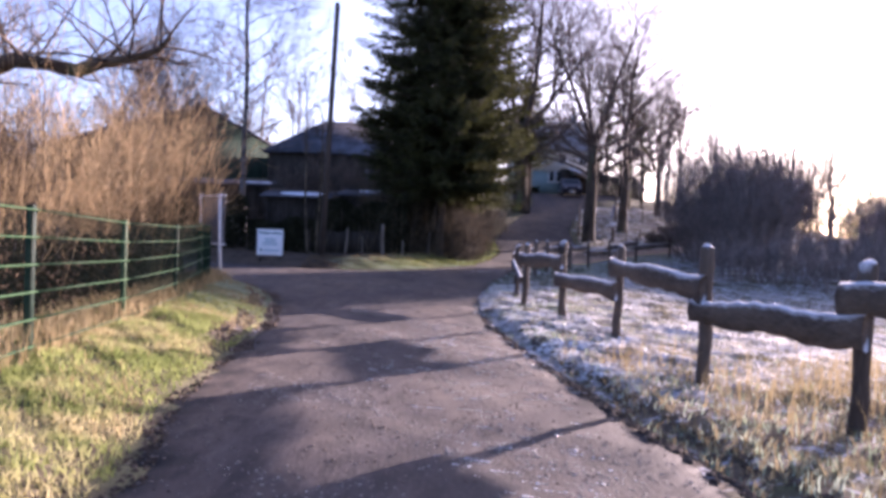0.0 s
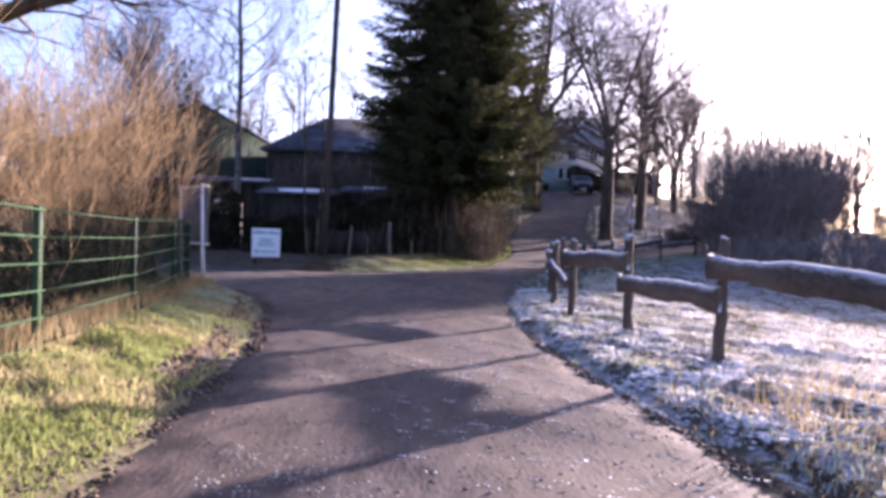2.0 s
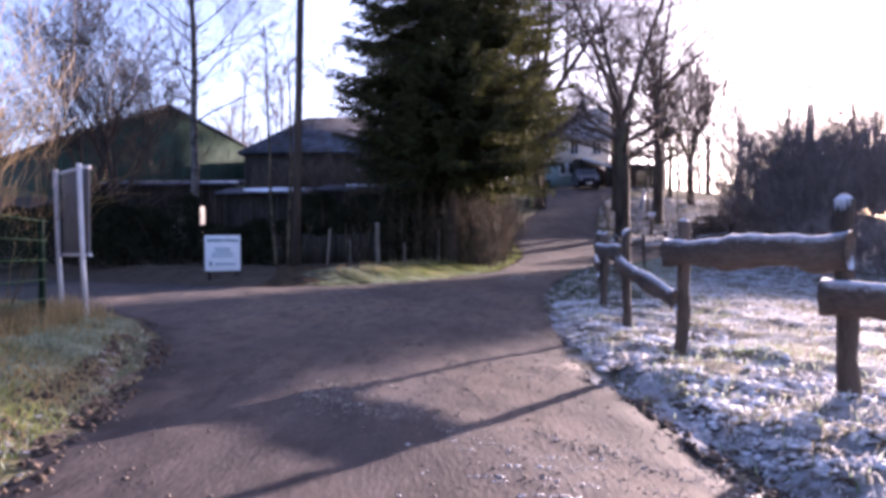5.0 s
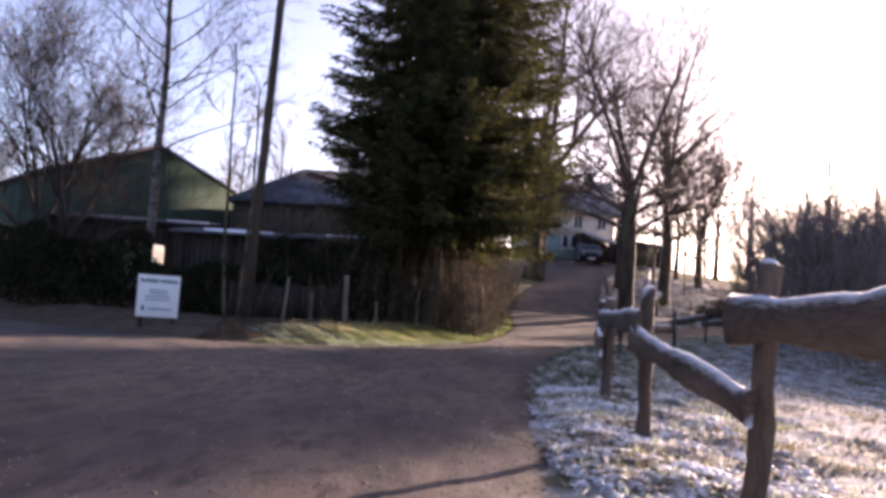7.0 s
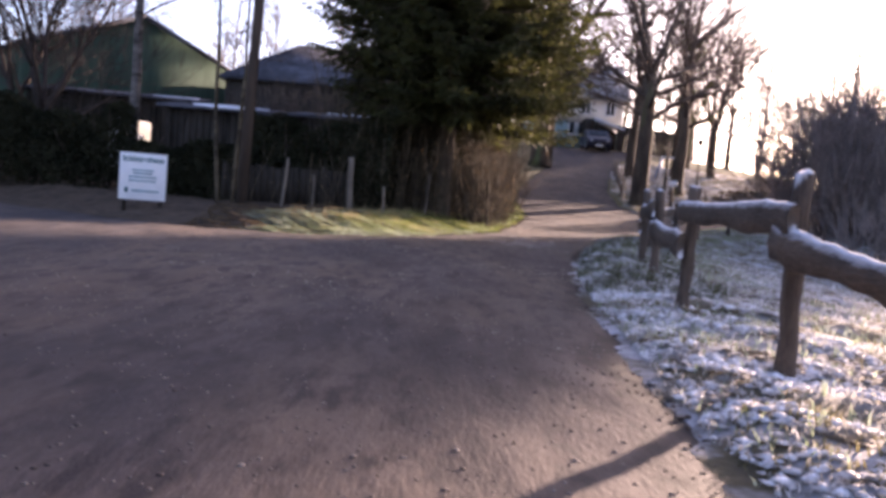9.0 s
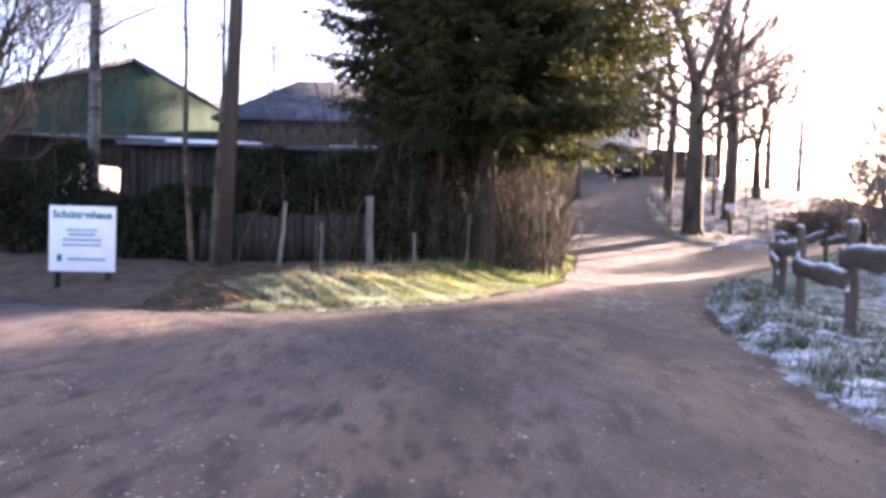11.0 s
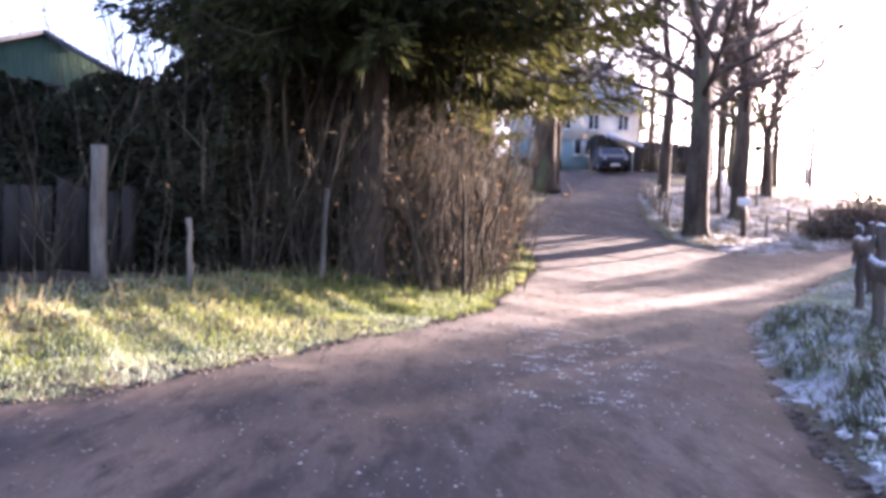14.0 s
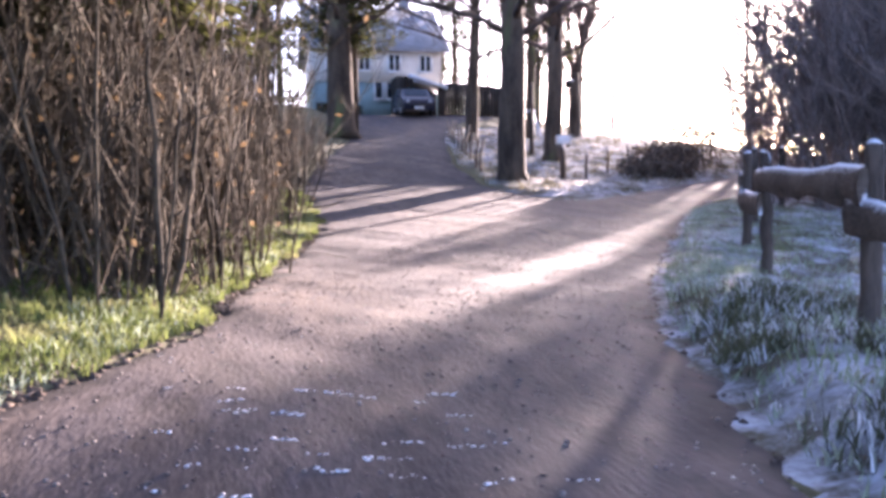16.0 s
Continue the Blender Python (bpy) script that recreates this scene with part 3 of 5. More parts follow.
def blades(name, x, y, g, lo, hi, width, mat, label, lean=0.5):
    """Many single blades of grass, each a bent sliver."""
    n = len(x)
    z = land(x, y)
    h = g.uniform(lo, hi, n)
    a, b = g.uniform(0, 6.283, n), g.uniform(0, 6.283, n)
    ln = g.uniform(0.1, 1, n) * lean * h
    wx, wy = np.cos(b) * width, np.sin(b) * width
    o = np.stack([x, y, z - 0.01], -1)
    p0, p1 = o + np.stack([wx, wy, 0 * h], -1), o - np.stack([wx, wy, 0 * h], -1)
    m = o + np.stack([np.cos(a) * ln * 0.35, np.sin(a) * ln * 0.35, h * 0.6], -1)
    q0, q1 = m + np.stack([wx, wy, 0 * h], -1) * 0.7, m - np.stack([wx, wy, 0 * h], -1) * 0.7
    tip = o + np.stack([np.cos(a) * ln, np.sin(a) * ln, h], -1)
    v = np.stack([p0, p1, q1, q0, tip], 1).reshape(-1, 3)
    k = np.arange(n)[:, None] * 5
    f = np.concatenate([k + np.array([[0, 1, 2]]), k + np.array([[0, 2, 3]]), k + np.array([[3, 2, 4]])])
    ob = sheet(name, v, f, mat, smooth=False)
    return tagged(ob, label, "grass", kind="stuff")


# ---- trees ----
spruce(-0.2, 31.9, 16.5, 3.85, 2.95, 3)
bare_tree("oak_tree", 8.45, 45.9, 14.5, 0.37, 11, "tall bare oak with a forked crown on the frosty verge", limbs=10, limb=0.40, first=0.25, group="roadside trees", leaders=3, split=0.40, fine=0.004, kids=(5, 6, 5, 3), spread=1.15, lift=0.03)
bare_tree("oak_tree", 11.3, 50.0, 14.5, 0.30, 12, "bare crooked oak behind a low post fence", limbs=8, lean=(0.03, 0.0), limb=0.38, first=0.22, group="roadside trees", leaders=3, split=0.36, fine=0.004, kids=(5, 6, 5, 3), spread=1.15, lift=0.03)
bare_tree("oak_tree", 5.5, 57.5, 17, 0.56, 13, "bare oak at the edge of the rising lane", limbs=8, limb=0.36, group="roadside trees", leaders=4, split=0.35, fine=0.0045, kids=(5, 6, 5, 3), spread=1.15, lift=0.03)
bare_tree("pollard_tree", 15.7, 58.0, 7.2, 0.26, 14, "pollarded bare tree with upright limbs", limbs=3, first=0.3, limb=0.3, last=2, group="roadside trees", spread=0.5, leaders=6, split=0.42, kids=(4, 4, 3), fine=0.01)
bare_tree("ash_tree", 10.2, 55.5, 13, 0.25, 15, "slender bare tree beside the lane", limbs=6, limb=0.34, group="roadside trees", leaders=3, split=0.45, fine=0.0045, kids=(5, 6, 5, 3), spread=1.15, lift=0.03)
bare_tree("birch_tree", -8.4, 32.6, 15, 0.13, 21, "slim bare birch with pale bark", M_birch, limbs=30, first=0.3, limb=0.26, last=4, lift=0.0, fine=0.005)
bare_tree("apple_tree", -11.5, 34.0, 6.5, 0.16, 22, "spreading bare tree in front of the green hall", M_twigshade, M_twigshade, limbs=6, first=0.2, limb=0.45, leaders=4, split=0.3, fine=0.006, kids=(5, 5, 4, 3), last=4)
bare_tree("apple_tree", -14.0, 37.0, 7.5, 0.17, 23, "spreading bare tree in front of the green hall", M_twigshade, M_twigshade, limbs=6, first=0.2, limb=0.45, leaders=4, split=0.3, fine=0.006, kids=(5, 5, 4, 3), last=4)


# ---- utility pole ----
def utility_pole(x, y, h):
    t = thing("utility_pole", pose(x, y, height(x, y) - 0.3, 0, 1.6, 0), "dark weathered wooden utility pole leaning slightly", "utility pole")
    b = Build()
    b.tube([Vector((0, 0, 0)), Vector((0, 0, h * 0.5)), Vector((0, 0, h - 0.1)), Vector((0, 0, h))], [0.115, 0.10, 0.085, 0.05], 14)
    part("shaft", b, M_pole, t, smooth=True)
    return t


utility_pole(-4.3, 27.7, 9.2)
for k, (x, y, h) in enumerate(((-4.85, 28.0, 6.5), (-4.6, 28.15, 5.6))):
    bare_tree("sapling", x, y, h, 0.036, 51 + k, "slender pale-stemmed sapling beside the utility pole", M_stem, limbs=9, first=0.45, limb=0.16, last=3, lean=(-0.05 + 0.06 * k, 0.0), group="saplings by the pole", spread=0.5)


# ---- rustic paddock fence along the lane ----
POSTS = ((3.3, 0.6), (3.0, 2.9), (2.62, 4.75), (2.22, 6.4), (2.22, 9.72), (1.84, 11.72), (1.46, 13.63), (1.52, 15.75), (1.79, 18.3), (2.29, 21.0), (2.79, 23.4), (3.47, 25.9), (4.18, 28.1), (4.84, 29.9), (6.0, 32.3), (7.3, 34.4), (9.0, 36.6), (11.2, 38.8))
RAILS = (0.62, 0.84, 0.60, 0.84, 0.60, 0.84, 0.66, 0.82, 0.58, 0.84, 0.60, 0.84, 0.60, 0.84, 0.60, 0.82, 0.6)

paddock = thing("paddock_fence", pose(POSTS[0][0], POSTS[0][1], height(*POSTS[0])), "rustic fence of split posts and broad rough slabs, rimed on top", "fence")
base_inv = paddock.matrix_world.inverted()
for i, (x, y) in enumerate(POSTS):
    rng = random.Random(100 + i)
    h = 1.08 + rng.uniform(-0.05, 0.06)
    lean = Vector((rng.uniform(-0.04, 0.04), rng.uniform(-0.03, 0.03), 1))
    foot = base_inv @ Vector((x, y, height(x, y)))
    thick = 0.054 if i < 14 else 0.05
    b = Build()
    b.tube([foot + lean * (-0.15 + (h + 0.15) * k / 7) + Vector((rng.uniform(-0.010, 0.010), rng.uniform(-0.010, 0.010), 0)) for k in range(8)] + [foot + lean * (h + 0.015)], [thick * rng.uniform(0.86, 1.16) * (1.12 if k < 2 else 1) for k in range(8)] + [0.034], 9)
    part("post", b, M_post, paddock, smooth=True)
for i, z in enumerate(RAILS):
    rng = random.Random(200 + i)
    (x0, y0), (x1, y1) = POSTS[i], POSTS[i + 1]
    side = Vector((y1 - y0, x0 - x1, 0)).normalized() * -0.075
    p0 = Vector((x0, y0, height(x0, y0) + z + rng.uniform(-0.04, 0.05))) + side
    p1 = Vector((x1, y1, height(x1, y1) + z + rng.uniform(-0.04, 0.05))) + side
    if i == 6:
        p0.z, p1.z = p0.z - 0.12, p1.z + 0.04
    ah = (p1 - p0).normalized()
    p0, p1 = base_inv @ (p0 - ah * 0.12), base_inv @ (p1 + ah * 0.12)
    n, b = 18, Build()
    up = Vector((0, 0, 1))
    s2 = side.normalized()
    rings = []
    slim = 0.8 if i in (6, 7) else 1.0
    wave, taper = rng.uniform(0, 6.28), rng.uniform(-0.22, 0.22)
    for k in range(n + 1):
        c = p0.lerp(p1, k / n)
        grow_k = slim * (1 + taper * (k / n - 0.5))
        hu = grow_k * (0.105 + 0.014 * math.sin(wave + k * 0.55) + rng.uniform(-0.010, 0.010))
        hd = grow_k * (0.118 + 0.018 * math.sin(2 * wave + k * 0.7) + rng.uniform(-0.014, 0.010))
        th = 0.027 + rng.uniform(-0.004, 0.006)
        prof = ((-th, -hd * 0.8), (-th, hu * 0.7), (-th * 0.3, hu), (th * 0.7, hu * 0.8), (th * 1.3, 0), (th * 0.7, -hd * 0.9), (-th * 0.3, -hd))
        rings.append(len(b.v))
        b.v.extend(c + s2 * a + up * q for a, q in prof)
    for k in range(n):
        for e2 in range(7):
            b.f.append((rings[k] + e2, rings[k] + (e2 + 1) % 7, rings[k + 1] + (e2 + 1) % 7, rings[k + 1] + e2))
    b.f.append(tuple(range(rings[0], rings[0] + 7)))
    b.f.append(tuple(range(rings[-1], rings[-1] + 7)))
    part("rail", b, M_rail, paddock, smooth=True)


# ---- the old tree with a heavy mossy limb, behind the wire fence ----
t = bare_tree("old_tree", -8.6, 11.2, 9.0, 0.30, 31, "old bare tree with a heavy mossy limb over the verge", limbs=14, first=0.35, limb=0.5)
b, rng = Build(), random.Random(32)
limb = [Vector(p) for p in ((0.1, 0, 2.7), (0.8, -0.2, 2.86), (1.4, -0.3, 3.06), (2.1, -0.42, 3.12), (2.7, -0.6, 3.3), (3.25, -0.7, 3.24), (3.7, -0.85, 3.14), (4.1, -0.9, 3.26), (4.5, -1.0, 3.3), (4.8, -0.98, 3.42), (5.0, -1.05, 3.58))]
b.tube(limb, [0.17, 0.15, 0.13, 0.125, 0.11, 0.085, 0.095, 0.07, 0.055, 0.04, 0.015], 10)
part("limb", b, M_bark, t, "heavy mossy broken limb", smooth=True)
b = Build()
for k in range(40):
    i = rng.randrange(2, 10)
    q = limb[i].lerp(limb[i + 1], rng.random())
    grow(b, q, Vector((rng.uniform(-0.3, 0.9), rng.uniform(-0.8, 0.8), rng.uniform(-0.1, 1.0))), rng.uniform(0.7, 1.9), 0.022, 2, 4, rng, 0.9, 0.03, (0, 0, 5, 5), 0.22)
part("limb_spray", b, M_twig, t)

# ---- tan shrubs behind the wire fence ----
for k, (x, y, h) in enumerate(((-4.9, 8.2, 1.9), (-5.4, 10.3, 2.4), (-5.2, 12.4, 2.7), (-5.6, 14.2, 2.7), (-6.4, 12.2, 2.9), (-6.9, 14.8, 2.9), (-7.2, 10.2, 2.4), (-6.4, 16.4, 2.4), (-8.2, 13.2, 2.7), (-6.3, 8.0, 2.1), (-8.0, 17.0, 2.6), (-10.0, 15.5, 3.0))):
    shrub("hazel_shrub", x, y, h * (0.85, 1.08, 0.95)[k % 3], 0.9, 20, 300 + k, "bare tan-twigged shrub behind a wire mesh fence", M_twigtan if x > -6.6 else M_twig, group="tan shrubs", r=0.011, splay=0.55)


OVERGROWN = (-8.9, 13.6)  # behind the tan shrubs


# ---- green wire mesh fence ----
WIRE = ((-2.55, 2.9), (-2.93, 5.55), (-3.32, 8.15), (-3.73, 10.95), (-4.2, 13.55), (-4.55, 15.2))
fence = thing("wire_mesh_fence", pose(0, 0, 0), "green double-wire mesh fence on green steel posts", "fence")
for i, (x, y) in enumerate(WIRE):
    z = height(x, y)
    b = Build()
    b.box((x, y, z + 0.47), (0.045, 0.06, 1.2))
    part("post", b, M_greendark if i % 2 else M_green, fence, bevel=0.005)
for (x0, y0), (x1, y1) in zip(WIRE, WIRE[1:]):
    p0, p1 = Vector((x0 + 0.04, y0, height(x0, y0) + 0.03)), Vector((x1 + 0.04, y1, height(x1, y1) + 0.03))
    panel = None
    b = Build()
    n = int((p1 - p0).length / 0.05)
    for k in range(n + 1):
        q = p0.lerp(p1, k / n)
        b.tube([q, q + Vector((0, 0, 1.03))], [0.003, 0.003], 4, cap=False)
    panel = part("mesh_panel", b, M_greendark, fence)
    for r in range(6):
        b = Build()
        for o in (-0.008, 0.008):
            up = Vector((0.01 + o, 0, 0.03 + 0.195 * r))
            b.tube([p0 + up, p1 + up], [0.006, 0.006], 6)
        part("crossbar", b, M_green, panel)

# ---- information board on two white posts ----
board = thing("information_board", pose(0, 0, 0), "grey-backed information board on two white steel posts", "board")
a0, a1 = Vector((-4.66, 16.4, 0)), Vector((-5.28, 17.1, 0))
for p in (a0, a1):
    b = Build()
    z = height(p.x, p.y)
    b.tube([Vector((p.x + 0.02, p.y, z - 0.1)), Vector((p.x - 0.02, p.y, 0.6)), Vector((p.x - 0.05, p.y, 1.76))], [0.032, 0.032, 0.032], 12)
    part("post", b, M_whitepost, board, smooth=True)
m = Matrix.Translation((a0 + a1) / 2) @ Matrix.Rotation(math.atan2(a1.y - a0.y, a1.x - a0.x), 4, "Z")
b = Build()
b.box((0, -0.05, 1.2), (0.98, 0.03, 1.02), m)
panel = part("panel", b, M_boardback, board, bevel=0.006)
for z in (0.69, 1.72):
    b = Build()
    b.box((0, -0.05, z), (1.02, 0.05, 0.04), m)
    part("frame_bar", b, M_whitepost, panel)


# ---- white sign by the junction ----
sign = thing("white_sign", pose(-5.9, 26.62, 0, 0, 0, 5), "white sign board with green lettering on two short posts", "sign")
z0 = 0.17
for x in (-0.33, 0.33):
    b = Build()
    b.box((x, 0.06, 0.3), (0.06, 0.05, 1.15))
    part("post", b, M_darkwood, sign)
b = Build()
b.box((0, 0.02, z0 + 0.44), (0.86, 0.025, 0.88))
face = part("panel", b, M_white, sign, bevel=0.004)
for (x, z, w, h, mt) in ((0, 0.50, 0.34, 0.035, M_ink2), (0, 0.43, 0.5, 0.032, M_ink2), (0, 0.36, 0.5, 0.032, M_ink2), (0.06, 0.17, 0.5, 0.04, M_ink2), (0, 0.56, 0.4, 0.03, M_ink2)):
    b = Build()
    b.box((x, 0.002, z0 + z), (w, 0.006, h))
    part("print_line", b, mt, face)
b = Build()
b.box((-0.29, 0.002, z0 + 0.18), (0.06, 0.006, 0.09))
part("crest", b, M_ink, face)
font = bpy.data.curves.new("lettering", "FONT")
font.body, font.size, font.align_x, font.extrude, font.offset = "Schützenhaus", 0.142, "CENTER", 0.002, 0.004
txt = new("lettering", font)
font.materials.append(M_ink)
txt.matrix_world = pose(0, 0.004, z0 + 0.72, 90, 0, 0)
txt.parent = face

# ---- weathered stakes before the thicket ----
for k, (x, y, h, r, lx) in enumerate(((-3.5, 27.75, 1.0, 0.032, 0.10), (-2.95, 28.25, 0.7, 0.022, 0.02), (-2.27, 29.3, 1.16, 0.062, -0.03), (-0.6, 30.95, 0.98, 0.026, 0.04), (-1.5, 29.4, 0.6, 0.025, -0.08))):
    rng = random.Random(400 + k)
    b = Build()
    b.tube([Vector((lx * (h * i / 5) + rng.uniform(-0.012, 0.012), rng.uniform(-0.012, 0.012), -0.1 + (h + 0.1) * i / 5)) for i in range(6)], [r * rng.uniform(0.8, 1.2) for _ in range(6)], 8)
    ob = part("wooden_stake", b, M_stake, smooth=True)
    ob.location = (x, y, height(x, y))
    tagged(ob, "grey weathered wooden stake at the edge of the thicket", "stake", "stakes before the thicket")


# ---- thicket of bare stems under the spruce and along the lane ----
def thicket_shrub(x, y, h, stems, seed, leaves=60):
    rng = random.Random(seed)
    t = thing("thicket_shrub", pose(x, y, height(x, y) - 0.05), "dense bare brown shrub of upright stems with a few dead leaves", "shrub", "thicket shrubs")
    b, lv, lf = Build(), [], []
    ground_z = height(x, y)
    for s in range(stems):
        o = Vector((max(-0.8, min(0.55, rng.gauss(0, 0.36))), rng.gauss(0, 0.36), 0))
        o.z = height(x + o.x, y + o.y) - ground_z
        L = h * rng.uniform(0.45, 1.1)
        splay = 0.10 if rng.random() < 0.6 else 0.34
        d = Vector((rng.gauss(0, splay), rng.gauss(0, splay), 1))
        pts = branch_path(o, d, L, 6, 0.17, 0.05, rng)
        r = rng.uniform(0.004, 0.013) if rng.random() < 0.8 else rng.uniform(0.013, 0.028)
        b.tube(pts, [r, r * 0.95, r * 0.88, r * 0.76, r * 0.62, r * 0.45, 0.003], 4, cap=False)
        for k in range(8):
            i = rng.randrange(0, 5)
            q = pts[i].lerp(pts[i + 1], rng.random())
            tw = branch_path(q, Vector((rng.uniform(-1, 1), rng.uniform(-1, 1), rng.uniform(0.0, 1.8))), rng.uniform(0.15, 0.75), 2, 0.30, 0.05, rng)
            b.tube(tw, [min(0.007, r * 0.5), min(0.005, r * 0.4), 0.002], 3, cap=False)
            if rng.random() < leaves / 100:
                c = tw[-1] + Vector((0, 0, -0.02))
                a = Vector((rng.uniform(-1, 1), rng.uniform(-1, 1), rng.uniform(-1, 1))).normalized() * 0.035
                e2 = a.cross(Vector((rng.uniform(-1, 1), rng.uniform(-1, 1), rng.uniform(-1, 1)))).normalized() * 0.02
                k0 = len(lv)
                lv.extend((c - a, c + e2, c + a, c - e2))
                lf.append((k0, k0 + 1, k0 + 2, k0 + 3))
    part("stem_tangle", b, M_stem, t)
    if lf:
        ob = sheet("dead_leaves", [tuple(p) for p in lv], lf, M_deadleaf, smooth=False)
        ob.parent = t
    return t


rng = random.Random(77)
EDGE = ((-2.6, 30.9), (-1.5, 31.15), (-0.4, 31.4), (0.45, 31.9), (1.0, 32.9), (1.4, 34.2), (1.65, 36.0), (1.85, 38.0), (1.9, 40.2), (2.1, 42.6), (2.5, 45.0), (3.0, 47.6), (3.9, 50.6))
k = 0
for (x0, y0), (x1, y1) in zip(EDGE, EDGE[1:]):
    for row in range(4):
        for s in range(2):
            f = (s + rng.random()) / 2
            x, y = x0 + (x1 - x0) * f - 0.72 * row - rng.uniform(0, 0.3), y0 + (y1 - y0) * f + 0.45 * row
            if x < -3.1:
                continue
            thicket_shrub(x, y, ((3.3, 4.2, 4.7, 4.9) if y0 < 37 else (2.6, 3.5, 4.1, 4.4))[row] * rng.uniform(0.6, 1.12), (20 if x < -0.5 and y < 34 else 27) if y0 < 40 else 17, 500 + k, 14)
            k += 1


for k, (x, y) in enumerate(((-4.3, 29.0), (-3.1, 29.3), (-2.0, 29.7))):
    thicket_shrub(x, y, 1.5 + 0.5 * (k % 3), 5, 580 + k, 10)


# ---- hedges: clumps of small leaves with an uneven outline ----
def hedge(name, x, y, size, n, seed, label, rz=0, leaf=0.05, mat=None):
    g = np.random.default_rng(seed)
    t = thing(name, pose(x, y, height(x, y) - 0.05, 0, 0, rz), label, "hedge")
    rng = random.Random(seed)
    b = Build()
    for s in range(int(size[0] * 10)):
        o = Vector((rng.uniform(-0.5, 0.5) * size[0], rng.uniform(-0.3, 0.3) * size[1], 0))
        pts = branch_path(o, Vector((rng.gauss(0, 0.15), rng.gauss(0, 0.15), 1)), size[2] * rng.uniform(0.7, 1.0), 4, 0.15, 0.02, rng)
        b.tube(pts, [0.02, 0.017, 0.013, 0.009, 0.004], 4, cap=False)
    part("stem_tangle", b, M_twig, t)
    u = g.uniform(-0.5, 0.5, n)
    top = size[2] * (0.92 + 0.08 * np.sin(u * size[0] * 2.1 + seed) + 0.05 * np.sin(u * size[0] * 5.3))
    z = top * g.random(n) ** 0.75
    w = size[1] * 0.5 * (1 - 0.35 * (z / top) ** 4) * (0.9 + 0.12 * np.sin(u * size[0] * 3 + z * 4))
    v = np.where(g.random(n) < 0.75, np.sign(g.uniform(-1, 1, n)) * (1 - 0.22 * g.random(n) ** 2), g.uniform(-1, 1, n)) * w
    c = np.stack([u * size[0], v, z], -1)
    a = g.normal(size=(n, 3))
    a /= np.linalg.norm(a, axis=1)[:, None]
    q = np.cross(a, g.normal(size=(n, 3)))
    q /= np.linalg.norm(q, axis=1)[:, None]
    s = leaf * g.uniform(0.6, 1.4, n)[:, None]
    vv = np.stack([c - a * s, c + q * s * 0.6, c + a * s, c - q * s * 0.6], 1).reshape(-1, 3)
    ob = sheet("leaves", vv, np.arange(4 * n).reshape(-1, 4), mat or M_hedge, smooth=False)
    ob.parent = t
    return t


hedge("garden_hedge", -9.6, 30.7, (3.6, 1.3, 2.05), 16000, 601, "clipped dark evergreen hedge beside the side road", 12)
hedge("garden_hedge", -13.2, 32.2, (4.2, 1.4, 1.9), 12000, 605, "clipped dark evergreen hedge beside the side road", 28)
hedge("ivy_hedge", -3.2, 31.2, (3.6, 1.5, 2.25), 18000, 602, "dark overgrown ivy hedge behind the stakes", -8)
hedge("ivy_hedge", -6.1, 29.9, (2.6, 1.0, 1.35), 10000, 603, "dark overgrown ivy hedge behind the white sign", 0)
# from here on, leafy backdrops added to darken the depth behind the stems
hedge("ivy_hedge", -1.2, 33.4, (2.8, 1.6, 2.6), 12000, 604, "dark undergrowth beneath the spruce", -20)
for k, (x, y, l, h, rz) in enumerate(((-0.6, 35.4, 3.4, 4.9, 62), (-0.5, 38.8, 4.0, 4.6, 80), (0.0, 43.0, 4.4, 4.2, 80))):
    hedge("ivy_hedge", x, y, (l, 1.4, h), 15000, 640 + k, "dark evergreen undergrowth deep in the thicket", rz)


hedge("low_scrub", -4.75, 10.4, (9.2, 0.7, 0.95), 14000, 651, "low dark-brown scrub behind the wire mesh fence", 97, 0.04, M_scrub)
hedge("brown_hedge", *OVERGROWN, (9.6, 1.8, 2.9), 30000, 650, "dense dark-brown overgrown hedge behind the tan shrubs", 106, 0.06, M_scrub)


